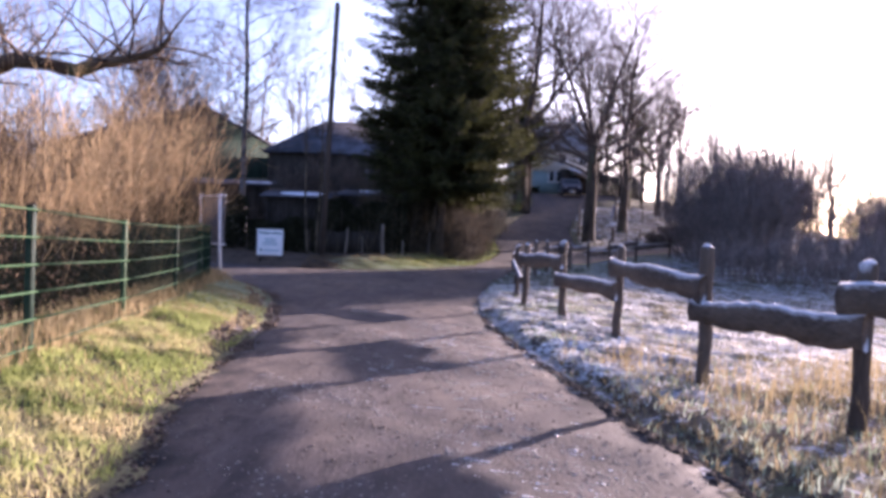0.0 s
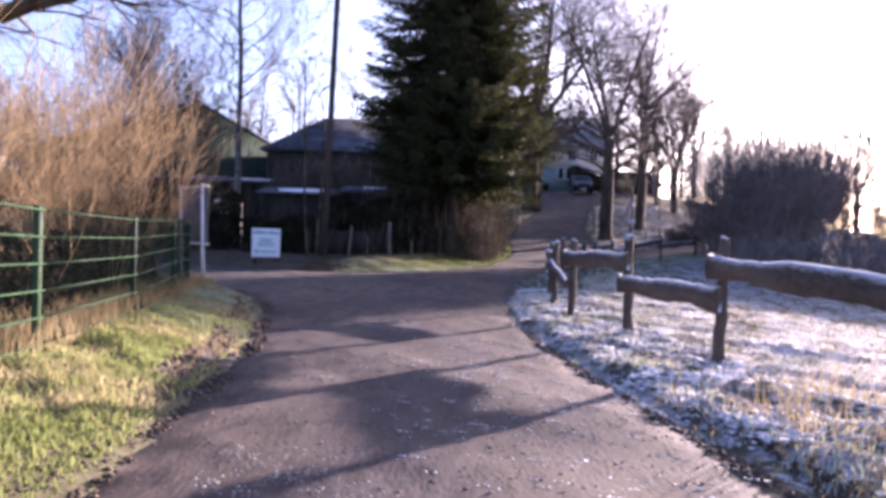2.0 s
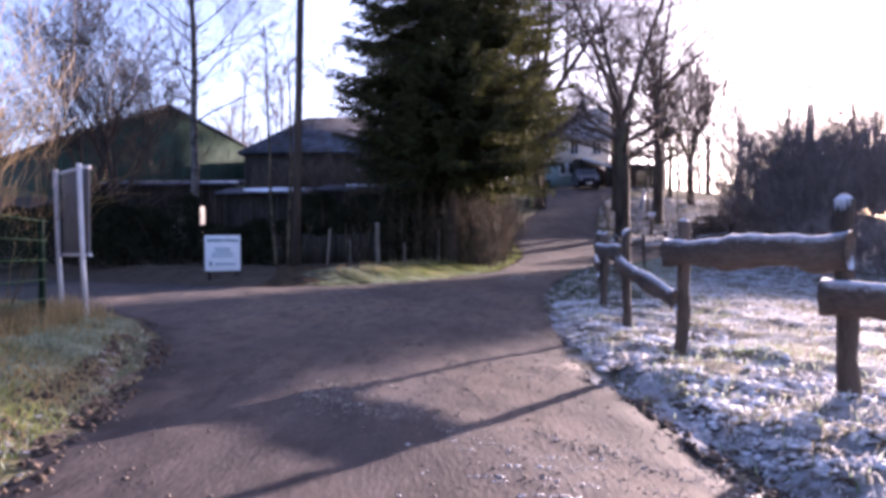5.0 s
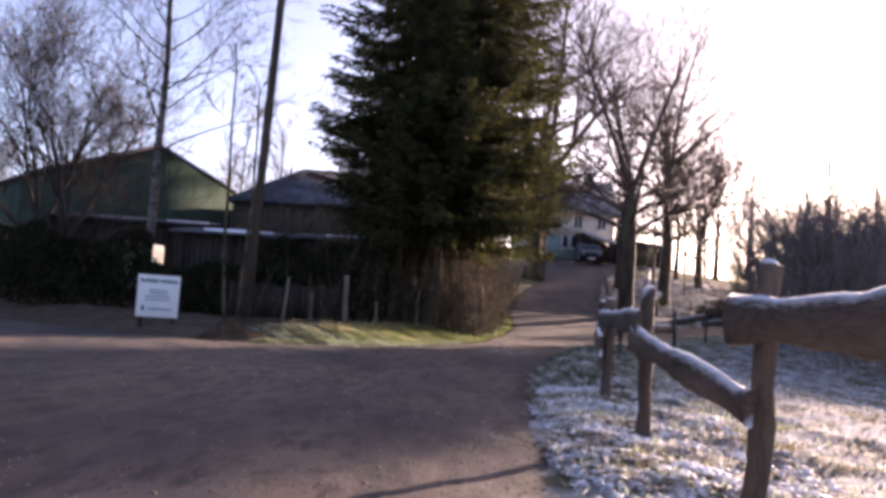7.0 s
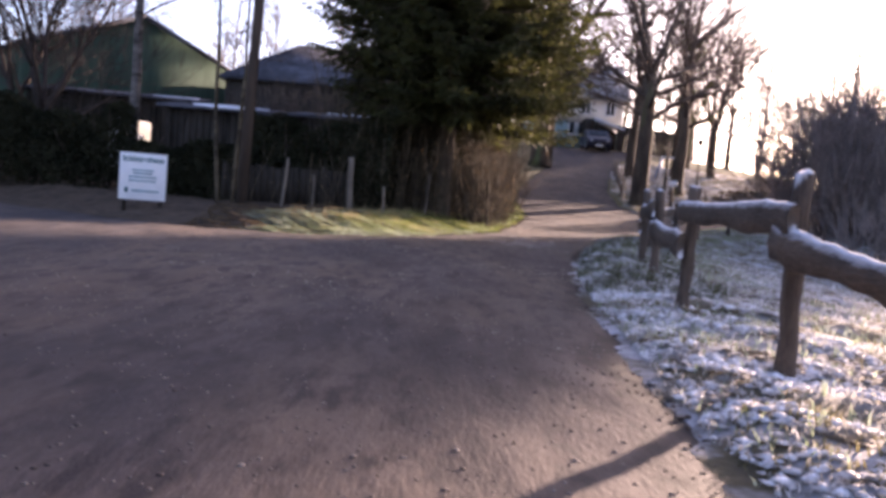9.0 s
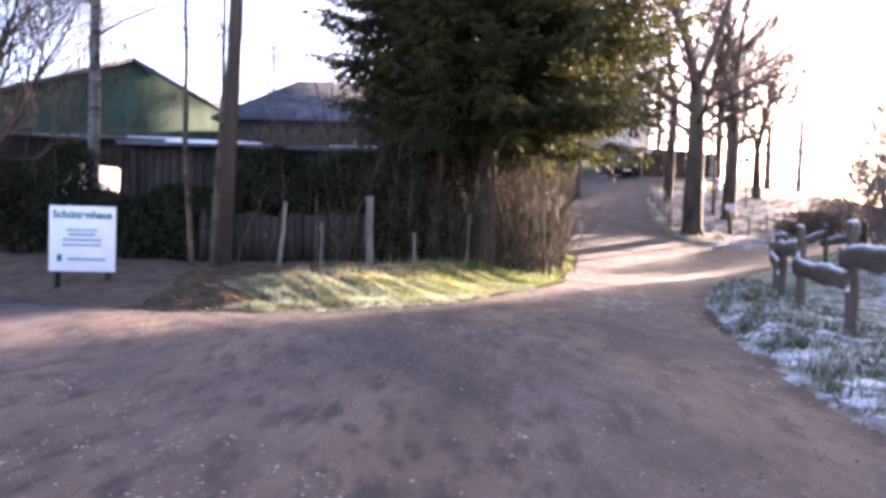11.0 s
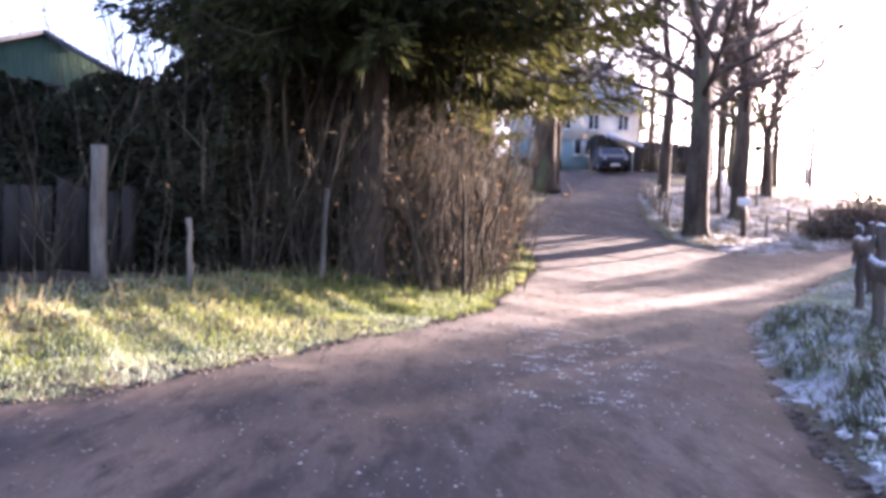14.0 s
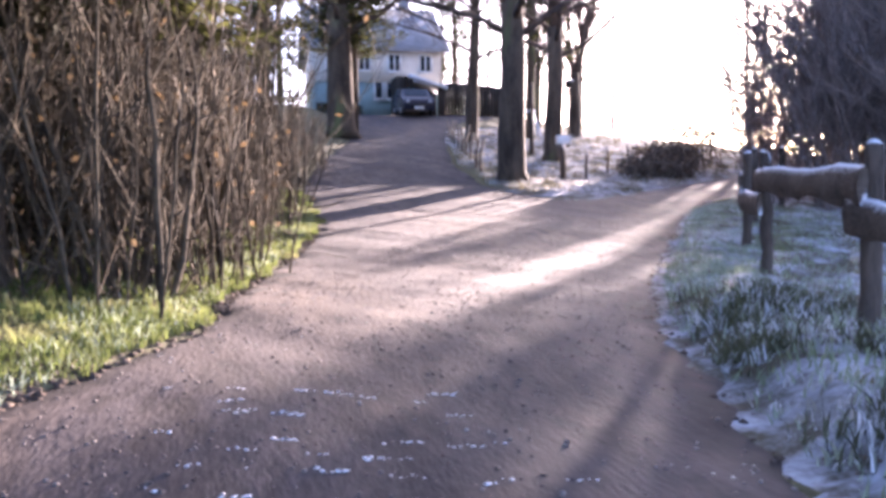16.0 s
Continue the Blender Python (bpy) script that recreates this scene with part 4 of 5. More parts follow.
# ---- sheds with thin snow on their roofs ----
def shed(x, y, w, d, h, rz, seed, label, snow=6):
    rng = random.Random(seed)
    t = thing("garden_shed", pose(x, y, height(x, y) - 0.05, 0, 0, rz), label, "shed")
    n = int(w / 0.16)
    for k in range(n):
        b = Build()
        b.box((-w / 2 + (k + 0.5) * w / n, -d / 2 + rng.uniform(-0.006, 0.006), h / 2), (w / n - 0.012, 0.03, h))
        part("board", b, M_darkwood, t)
    b = Build()
    b.box((0, 0.03, h / 2), (w - 0.02, d - 0.05, h - 0.04))
    part("wall", b, M_darkwood, t)
    tilt = pose(0, 0, h + 0.14, 7, 0, 0)
    b = Build()
    b.box((0, 0, 0), (w + 0.4, d + 0.5, 0.07), tilt)
    roof = part("roof", b, M_hallroof, t, bevel=0.01)
    for k in range(snow):
        b = Build()
        cx, cy = rng.uniform(-0.42, 0.42) * w, rng.uniform(-0.42, 0.3) * d
        pts = []
        sx, sy = rng.uniform(0.35, 0.9), rng.uniform(0.25, 0.6)
        for a in range(14):
            q = 2 * math.pi * a / 14
            rr = rng.uniform(0.7, 1.15)
            pts.append((max(-w / 2 - 0.15, min(w / 2 + 0.15, cx + math.cos(q) * sx * rr)), max(-d / 2 - 0.2, min(d / 2 + 0.2, cy + math.sin(q) * sy * rr))))
        top = [tilt @ Vector((px, py, 0.075 + 0.004 * k)) for px, py in pts]
        low = [tilt @ Vector((px, py, 0.030)) for px, py in pts]
        base = len(b.v)
        b.v.extend(top + low)
        b.f.append(tuple(range(base, base + 14)))
        for a in range(14):
            c = (a + 1) % 14
            b.f.append((base + a, base + 14 + a, base + 14 + c, base + c))
        part("snow_patch", b, M_snow, roof, "thin patch of snow", smooth=False)
    return t


shed(-6.1, 32.6, 2.4, 2.0, 2.15, 4, 611, "dark boarded garden shed with patches of snow on its flat roof", 5)
shed(-11.2, 38.5, 5.0, 2.6, 2.6, 6, 612, "long dark garden shed with a little snow on its roof", 1)
shed(-2.9, 35.5, 3.4, 2.4, 2.3, -3, 613, "dark garden shed behind the spruce with a snowy roof edge", 1)

# ---- dark board fence behind the stakes ----
garden = thing("board_fence", pose(0, 0, 0), "low dark garden fence of upright boards behind the stakes", "fence")
for k in range(20):
    f = (k + 0.5) / 20
    x, y = -5.2 + 2.8 * f, 29.45 + 1.0 * f
    b = Build()
    h = 0.85 + random.Random(k).uniform(-0.03, 0.03)
    b.box((0, 0, h / 2), (0.135, 0.022, h), pose(x, y, height(x, y), 0, random.Random(k).uniform(-1, 1), 19.6))
    part("board", b, M_darkwood, garden)


# ---- large buildings ----
def gabled(name, m, half, length, eave, ridge, wall, roof, label, category, over=0.35, thick=0.22):
    """Walls with gables on the local y axis's two ends and a two-sided roof."""
    t = thing(name, m, label, category)
    for y0, y1 in ((0, 0.25), (length - 0.25, length)):
        b = Build()
        n = len(b.v)
        out = ((-half, -1.5), (half, -1.5), (half, eave), (0, ridge), (-half, eave))
        b.v.extend(Vector((x, y, z)) for y in (y0, y1) for x, z in out)
        b.f.append((0, 1, 2, 3, 4))
        b.f.append((9, 8, 7, 6, 5))
        for i in range(5):
            k = (i + 1) % 5
            b.f.append((i, 5 + i, 5 + k, k))
        part("gable_wall", b, wall, t)
    for x in (-half + 0.125, half - 0.125):
        b = Build()
        b.box((x, length / 2, eave / 2 - 0.75), (0.25, length - 0.5, eave + 1.5))
        part("side_wall", b, wall, t)
    slope = math.atan2(ridge - eave, half)
    run = math.hypot(half, ridge - eave)
    for s in (-1, 1):
        b = Build()
        mm = Matrix.Translation((s * half / 2, length / 2, (eave + ridge) / 2 + thick * 0.6)) @ Matrix.Rotation(s * slope, 4, "Y")
        b.box((s * 0.12, 0, 0), (run + over, length + 2 * over, thick), mm)
        part("roof_slope", b, roof, t)
    return t


hall_z = 3.4
hall = gabled("green_hall", pose(-20.2, 64.0, hall_z, 0, 0, 42), 7.2, 20, 4.55, 7.45, M_hall, M_hallroof, "large hall clad in dark-green boards with a low-pitched grey roof", "hall")
for k in range(60):
    b = Build()
    x = -7.0 + 14.0 * k / 59
    top = 4.55 + (7.45 - 4.55) * (1 - abs(x) / 7.2) - 0.06
    b.box((x, -0.008, top / 2 - 0.4), (0.04, 0.016, top + 0.8))
    part("batten", b, M_hall, hall)
def hipped(name, m, half, length, eave, ridge, hip, wall, roof, label, category, over=0.4):
    """A long house whose roof is hipped at both ends."""
    t = thing(name, m, label, category)
    for y in (0.125, length - 0.125):
        b = Build()
        b.box((0, y, eave / 2 - 0.75), (2 * half, 0.25, eave + 1.5))
        part("end_wall", b, wall, t)
    for x in (-half + 0.125, half - 0.125):
        b = Build()
        b.box((x, length / 2, eave / 2 - 0.75), (0.25, length - 0.5, eave + 1.5))
        part("side_wall", b, wall, t)
    a, y0, y1 = half + over, -over, length + over
    r0, r1 = (0, hip, ridge), (0, length - hip, ridge)
    for pts in (((-a, y0, eave), r0, r1, (-a, y1, eave)), ((a, y1, eave), r1, r0, (a, y0, eave)), ((a, y0, eave), r0, (-a, y0, eave)), ((-a, y1, eave), r1, (a, y1, eave))):
        b, n = Build(), len(pts)
        b.v.extend(Vector(p) + Vector((0, 0, dz)) for dz in (0.16, 0.0) for p in pts)
        b.f.append(tuple(range(n)))
        b.f.append(tuple(range(2 * n - 1, n - 1, -1)))
        b.f.extend((k, n + k, n + (k + 1) % n, (k + 1) % n) for k in range(n))
        part("roof_slope", b, roof, t)
    return t


back = hipped("grey_roofed_house", pose(0.6, 66.0, 3.0, 0, 0, 90), 4.6, 14.6, 4.1, 7.2, 3.6, M_darkwood, M_hallroof, "old house with a large pale-grey hipped roof behind the trees", "house")
b = Build()
b.box((-4.62, 6.2, 2.4), (0.06, 1.1, 1.3))
w = part("window", b, M_glass, back)
b = Build()
for dy in (-0.58, 0.58):
    b.box((-4.64, 6.2 + dy, 2.4), (0.08, 0.08, 1.4))
part("frame", b, M_frame, w)


# ---- white trailer glimpsed through the gap in the hedge ----
trailer = thing("white_trailer", pose(-9.25, 34.4, height(-9.25, 34.4) - 0.05, 0, 0, 70), "small white box trailer parked behind the hedge", "trailer")
b = Build()
b.box((0, 0, 1.2), (1.3, 0.5, 1.4))
body = part("body", b, M_render, trailer, bevel=0.06)
b = Build()
b.box((0, -0.255, 1.3), (0.6, 0.02, 0.4))
part("window", b, M_glass, body)
for x in (-0.6, 0.6):
    b = Build()
    b.tube([Vector((x * 0.6, -0.3, 0.28)), Vector((x * 0.6, -0.13, 0.28))], [0.28, 0.28], 18)
    part("wheel", b, M_tyre, trailer)
b = Build()
b.box((1.0, 0, 0.5), (0.8, 0.08, 0.08))
part("drawbar", b, M_plastic, trailer)


# ---- the house at the head of the lane ----
hz = 5.2
house = thing("pale_house", pose(8.3, 73.0, hz), "two-storey pale rendered house with blue-green lower walls, dark roof", "house")
b = Build()
b.box((1.5, 3.5, 1.15), (7.4, 7.0, 2.3))
part("lower_wall", b, M_teal, house)
b = Build()
b.box((1.5, 3.45, 3.4), (7.6, 7.1, 2.2))
part("upper_wall", b, M_render, house)
for s in (-1, 1):
    b = Build()
    mm = Matrix.Translation((1.5, 3.5 + s * 1.95, 5.75)) @ Matrix.Rotation(-s * radians(38), 4, "X")
    b.box((0, 0, 0), (8.5, 5.3, 0.2), mm)
    part("roof_slope", b, M_redroof, house)
for x in (-2.2, 5.2):
    b = Build()
    b.prism([(0.0, 4.48), (7.0, 4.48), (3.5, 7.15)], x - 0.1, x + 0.1)
    part("gable", b, M_render, house)
b = Build()
b.box((3.9, 3.9, 7.6), (0.6, 0.6, 1.3))
part("chimney", b, M_redroof, house)


def window(parent, x, y, z, w, h, panes=2):
    b = Build()
    for dx in (-w / 2, w / 2):
        b.box((x + dx, y - 0.04, z), (0.09, 0.1, h + 0.09))
    for dz in (-h / 2, h / 2):
        b.box((x, y - 0.04, z + dz), (w, 0.1, 0.09))
    win = part("window", b, M_frame, parent)
    for k in range(panes):
        b = Build()
        pw = (w - 0.09) / panes
        b.box((x - w / 2 + 0.045 + pw * (k + 0.5), y - 0.01, z), (pw - 0.07, 0.03, h - 0.09))
        part("pane", b, M_glass, win)
        if k:
            b = Build()
            b.box((x - w / 2 + 0.045 + pw * k, y - 0.045, z), (0.07, 0.08, h))
            part("mullion", b, M_frame, win)
    b = Build()
    b.box((x, y - 0.09, z - h / 2 - 0.07), (w + 0.2, 0.2, 0.05))
    part("sill", b, M_render, win)


for x in (1.45, 2.15):
    window(house, x, 0.0, 2.0, 0.52, 1.35, 1)
for x in (-1.3, 0.6, 2.4, 4.3):
    window(house, x, -0.1, 3.45, 0.75, 1.0, 2)
carport = thing("carport", pose(11.2, 70.6, hz - 0.15), "dark open carport with a sloping snow-covered roof", "carport")
for x, y, h in ((0.0, 0, 2.35), (1.9, 0, 1.75), (1.9, 2, 1.75), (0.0, 2, 2.35)):
    b = Build()
    b.box((x, y, h / 2), (0.12, 0.12, h))
    part("post", b, M_darkwood, carport)
b = Build()
b.box((0, 0, 0), (2.3, 2.7, 0.14), pose(0.95, 1.0, 2.18, 0, 17, 0))
part("roof", b, M_snow, carport, "pale roof with thin snow")
b = Build()
b.box((0.6, 2.1, 1.05), (2.7, 0.08, 2.1))
part("back_wall", b, M_darkwood, carport)
# solid dark box in place of the shade inside an open porch
b = Build()
b.box((-0.42, 1.2, 1.28), (0.7, 1.7, 2.55))
part("porch", b, M_darkwood, carport, "dark boarded porch")
yard = thing("yard_fence", pose(0, 0, 0), "dark board fence beside the carport", "fence")
for k in range(25):
    x = 12.85 + 0.2 * k
    b = Build()
    b.box((x, 70.6, height(x, 70.6) + 0.95), (0.19, 0.03, 1.95))
    part("board", b, M_darkwood, yard)
hedge("house_hedge", 7.2, 71.6, (2.6, 1.0, 0.7), 2500, 701, "low clipped hedge before the house wall")


# ---- parked car ----
def parked_car(m):
    t = thing("parked_car", m, "dark blue hatchback parked at the head of the lane, facing downhill", "car")
    side = ((-1.95, 0.28), (-2.0, 0.62), (-1.9, 0.82), (-1.05, 0.98), (-0.45, 1.40), (0.95, 1.45), (1.75, 1.05), (1.95, 0.9), (1.98, 0.4), (1.9, 0.28))
    b = Build()
    n = len(side)
    for x, tuck in ((-0.83, 0.0), (-0.70, 0.02), (0.70, 0.02), (0.83, 0.0)):
        for y, z in side:
            wide = x if z < 1.0 else x * 0.86
            b.v.append(Vector((wide, y * (0.985 if abs(x) > 0.8 else 1), z + (0.02 if abs(x) < 0.8 else 0))))
    for r in range(3):
        for i in range(n):
            k = (i + 1) % n
            b.f.append((r * n + i, r * n + k, (r + 1) * n + k, (r + 1) * n + i))
    b.f.append(tuple(range(n)))
    b.f.append(tuple(range(4 * n - 1, 3 * n - 1, -1)))
    body = part("body", b, M_carpaint, t, bevel=0.03, smooth=True)
    b = Build()
    b.poly(((-0.62, -1.03, 1.01), (0.62, -1.03, 1.01), (0.55, -0.50, 1.385), (-0.55, -0.50, 1.385)))
    for i in range(len(b.v)):
        b.v[i] += Vector((0, -0.02, 0.03))
    part("windscreen", b, M_glass, body)
    for s in (-1, 1):
        b = Build()
        b.poly(((s * 0.75, -0.85, 1.03), (s * 0.75, 1.35, 1.08), (s * 0.735, 0.85, 1.37), (s * 0.735, -0.42, 1.34)))
        part("side_window", b, M_glass, body)
        b = Build()
        b.tube([Vector((s * 0.58, -1.985, 0.68)), Vector((s * 0.58, -1.90, 0.70))], [0.10, 0.12], 12)
        part("headlight", b, M_lens, body)
        b = Build()
        b.box((s * 0.93, -0.72, 1.04), (0.16, 0.09, 0.12))
        part("mirror", b, M_carpaint, body, bevel=0.02)
        for y in (-1.22, 1.25):
            b = Build()
            b.tube([Vector((s * 0.66, y, 0.30)), Vector((s * 0.85, y, 0.30))], [0.30, 0.30], 20)
            wh = part("wheel", b, M_tyre, t)
            b = Build()
            b.tube([Vector((s * 0.84, y, 0.30)), Vector((s * 0.862, y, 0.30))], [0.19, 0.17], 16)
            part("rim", b, M_chrome, wh)
    b = Build()
    b.box((0, -2.0, 0.55), (0.8, 0.04, 0.12))
    part("grille", b, M_plastic, body)
    b = Build()
    b.box((0, -2.02, 0.40), (0.5, 0.02, 0.11))
    part("number_plate", b, M_white, body, "white plate with plain bars")
    return t


cz = height(10.75, 68.2)
parked_car(pose(10.75, 68.2, cz - 0.02, 5.0, 0, -3))


# ---- posts and oddments on the frosty verge under the oaks ----
for k in range(9):
    f = k / 8
    x, y = 9.85 + 7.5 * f, 45.8 + 4.6 * f
    rng = random.Random(720 + k)
    b = Build()
    h = 1.0 if k == 0 else rng.uniform(0.7, 0.95)
    r = 0.085 if k == 0 else 0.035
    b.tube([Vector((rng.uniform(-0.02, 0.02), 0, -0.1)), Vector((0, 0, h * 0.6)), Vector((rng.uniform(-0.05, 0.05), 0, h))], [r, r, r * 0.9], 8)
    ob = part("garden_post", b, M_post, smooth=True)
    ob.location = (x, y, height(x, y))
    tagged(ob, "stout dark gate post with a small white box on top" if k == 0 else "thin wooden post on the frosty verge", "post", "posts on the verge")
    if k == 0:
        b = Build()
        b.box((0, 0, h + 0.10), (0.34, 0.2, 0.22))
        part("box", b, M_white, ob, "small white box", bevel=0.01)
for k in range(9):
    f = k / 8
    x, y = 8.15 + 1.6 * f, 47.6 + 9.5 * f
    rng = random.Random(740 + k)
    b = Build()
    h = rng.uniform(0.75, 1.15)
    b.tube([Vector((0, 0, -0.1)), Vector((rng.uniform(-0.04, 0.04), 0, h * 0.5)), Vector((rng.uniform(-0.12, 0.12), 0, h))], [0.05, 0.045, 0.04], 8)
    ob = part("split_stake", b, M_stake, smooth=True)
    ob.location = (x, y, height(x, y))
    tagged(ob, "sunlit split wooden stake beside the lane", "stake", "stakes beside the lane")
b = Build()
b.tube([Vector((0, 0, -0.2)), Vector((0, 0, 2.5))], [0.075, 0.065], 10)
ob = part("clothes_pole", b, M_pole, smooth=True)
ob.location = (11.2, 51.6, height(11.2, 51.6))
tagged(ob, "dark upright pole on the frosty lawn", "pole")
lamp = thing("bird_house_pole", pose(13.6, 54.0, height(13.6, 54.0)), "small bird house on a thin pale pole", "bird house")
b = Build()
b.tube([Vector((0, 0, -0.2)), Vector((0, 0, 2.2))], [0.04, 0.035], 8)
part("pole", b, M_stem, lamp)
b = Build()
b.box((0, 0, 2.33), (0.22, 0.22, 0.24))
boxp = part("box", b, M_darkwood, lamp)
b = Build()
b.box((0, 0, 2.465), (0.3, 0.3, 0.03))
part("roof", b, M_snow, boxp)
frame_a = thing("climbing_frame", pose(12.4, 55.5, height(12.4, 55.5)), "small blue and white play frame on the lawn", "play frame")
for s in (-1, 1):
    for d in (-0.5, 0.5):
        b = Build()
        b.tube([Vector((s * 0.55, d, 0)), Vector((s * 0.35, 0, 1.25))], [0.045, 0.045], 8)
        part("leg", b, M_blue if d > 0 else M_whitepost, frame_a)
b = Build()
b.tube([Vector((-0.45, 0, 1.22)), Vector((0.45, 0, 1.22))], [0.045, 0.045], 8)
part("top_bar", b, M_whitepost, frame_a)


# ---- shrubs and saplings beyond the paddock ----
k = 0
# the shrub at (24.5, 55.6) is unseen, added to dapple the lane with shade
for x, y, h in ((13.4, 36.0, 3.4), (14.3, 37.1, 4.0), (13.0, 38.2, 3.3), (14.2, 38.6, 4.1), (15.2, 38.6, 4.4), (13.2, 39.9, 3.3), (14.8, 40.2, 4.6), (16.5, 40.4, 4.6), (18.0, 41.8, 4.4), (16.2, 42.0, 4.4), (11.6, 31.2, 1.2), (13.2, 30.6, 1.4), (14.8, 28.2, 1.3), (15.6, 32.4, 1.6), (17.2, 29.6, 1.5), (18.2, 34.6, 2.0), (20.2, 30.8, 1.8), (21.2, 36.8, 2.6), (24.4, 43.8, 2.8), (26.4, 46.5, 3.3), (29.2, 48.2, 3.6), (32.2, 46.4, 3.4), (35.0, 43.0, 3.2), (16.2, 44.8, 1.5), (18, 46.3, 1.1), (24.5, 55.6, 2.6), (22.5, 45, 2.4)):
    shrub("bare_shrub", x, y, h, 1.4, 46 if h > 2.5 else 30, 800 + k, "large dense bare shrub, lightly rimed, beyond the frosty paddock", M_hazetwig, group="shrubs beyond the paddock", r=0.028, splay=0.75, fine=0.009)
    k += 1
for k, (x, y, h) in enumerate(((18.6, 50.0, 12.2), (20.2, 51.5, 13.6), (22.0, 50.0, 12.4), (21.2, 53.5, 11.0))):
    bare_tree("poplar_sapling", x, y, h, 0.085, 830 + k, "tall slender leafless sapling above the shrubs", twig=M_hazetwig, limbs=7, first=0.3, limb=0.22, last=2, fine=0.010, group="saplings", category="tree", spread=0.5)
for k, (x, y, h) in enumerate(((-10.2, 54.0, 2.0), (-8.2, 55.5, 2.3), (-6.4, 54.0, 2.4), (-4.6, 55.5, 2.5), (-2.8, 54.0, 2.6), (-1.0, 55.0, 2.6))):
    shrub("garden_shrub", x, y, h, 1.3, 26, 870 + k, "dark bare garden shrub before the old house", M_twig, group="shrubs before the old house", r=0.022, splay=0.6, fine=0.009)
bare_tree("willow_tree", 18.5, 27.0, 7.5, 0.14, 840, "bare tree with fine hanging twigs at the paddock's edge", limbs=9, limb=0.4, lift=-0.05, fine=0.005)
bare_tree("garden_tree", 15.5, 62.0, 8.0, 0.17, 841, "bare upright tree in the hazy garden", limbs=5, limb=0.3, last=3, leaders=3, fine=0.009)
bare_tree("garden_tree", 27.5, 56.0, 7.0, 0.2, 842, "bare upright tree in the hazy garden", limbs=5, limb=0.3, last=3, leaders=3, fine=0.009)
bare_tree("garden_tree", 19.5, 66.0, 9.0, 0.2, 843, "bare upright tree in the hazy garden", limbs=5, limb=0.3, last=3, leaders=3, fine=0.009)
# the pale colour of these trees stands in for distant haze
for k, (x, y, h) in enumerate(((17.5, 70.5, 9.0), (20.5, 73.0, 10.5), (23.0, 69.0, 8.5), (25.5, 75.0, 10.0), (18.8, 80.0, 11.0), (22.5, 83.0, 11.0), (28.0, 82.0, 10.0), (15.0, 84.0, 12.0))):
    bare_tree("hillside_tree", x, y, h, 0.15, 890 + k, "pale rimed bare tree standing beyond the frosty lawn", M_hazetwig, M_hazetwig, limbs=10, first=0.25, limb=0.36, last=3, fine=0.012, group="rimed trees beyond the lawn", kids=(5, 5, 4, 3))
M_deadbush = material("brown_bush_leaves", (0.05, 0.04, 0.03), (0.2, 0.17, 0.14), 3, 0.9, 0, 20, island=0.4)
for k, (x, y, h) in enumerate(((14.0, 47.6, 0.9), (15.2, 48.4, 1.5), (13.0, 46.6, 0.6))):
    hedge("rimed_bush", x, y, (1.9, 1.3, h), 2600, 850 + k, "low brown bush dusted with rime beside the track", mat=M_deadbush)


def pine(x, y, h, r, base, seed, label, thick=1.0):
    """A lighter evergreen with an uneven crown, seen through the oaks."""
    rng = random.Random(seed)
    t = thing("pine_tree", pose(x, y, height(x, y) - 0.1), label, "tree")
    tb = Build()
    tb.tube([Vector((0, 0, 0)), Vector((0.1, 0, h * 0.5)), Vector((0, 0.1, h))], [0.22, 0.15, 0.03], 10)
    part("trunk", tb, M_bark, t, smooth=True)
    v, f, wood = [], [], Build()
    for s in range(int(h * 8 * thick)):
        z = base + (h - base) * rng.random()
        a = rng.uniform(0, 6.283)
        L = r * (1 - (z - base) / (h - base) * 0.75) * rng.uniform(0.5, 1.1)
        pts = branch_path(Vector((0, 0, z)), Vector((math.cos(a), math.sin(a), 0.15)), L, 4, 0.18, 0.02, rng)
        wood.tube(pts, [0.035, 0.028, 0.02, 0.013, 0.006], 4, cap=False)
        for c in range(int(L * 26 * thick)):
            i = rng.randrange(1, 4)
            o = pts[i].lerp(pts[i + 1], rng.random()) + Vector((rng.gauss(0, 0.14), rng.gauss(0, 0.14), rng.gauss(0, 0.12)))
            d = Vector((rng.uniform(-1, 1), rng.uniform(-1, 1), rng.uniform(-0.6, 0.8))).normalized() * rng.uniform(0.14, 0.3)
            w = d.cross(Vector((rng.uniform(-1, 1), rng.uniform(-1, 1), rng.uniform(-1, 1)))).normalized() * 0.035
            k0 = len(v)
            v.extend((o, o + d * 0.5 + w, o + d, o + d * 0.5 - w))
            f.append((k0, k0 + 1, k0 + 2, k0 + 3))
    part("bough_wood", wood, M_bark, t)
    ob = sheet("needles", [tuple(p) for p in v], f, M_needle, smooth=False)
    ob.parent = t


pine(6.1, 58.4, 9.5, 2.5, 3.2, 883, "evergreen crown beside the bare oak on the rising lane", 1.9)
pine(2.3, 51.0, 9.0, 2.1, 1.5, 884, "small dense evergreen behind the thicket beside the lane", 1.6)
pine(13.2, 57.0, 11.5, 2.6, 3.0, 861, "evergreen tree standing behind the bare oaks")
pine(15.8, 78.0, 13, 3.0, 2.0, 862, "evergreen tree standing beside the house yard")
pine(4.0, 74.0, 14, 3.2, 2.0, 863, "dark evergreen tree behind the pale house")
pine(-2.6, 47.0, 10, 2.2, 2.0, 864, "dark evergreen tree behind the tall spruce")

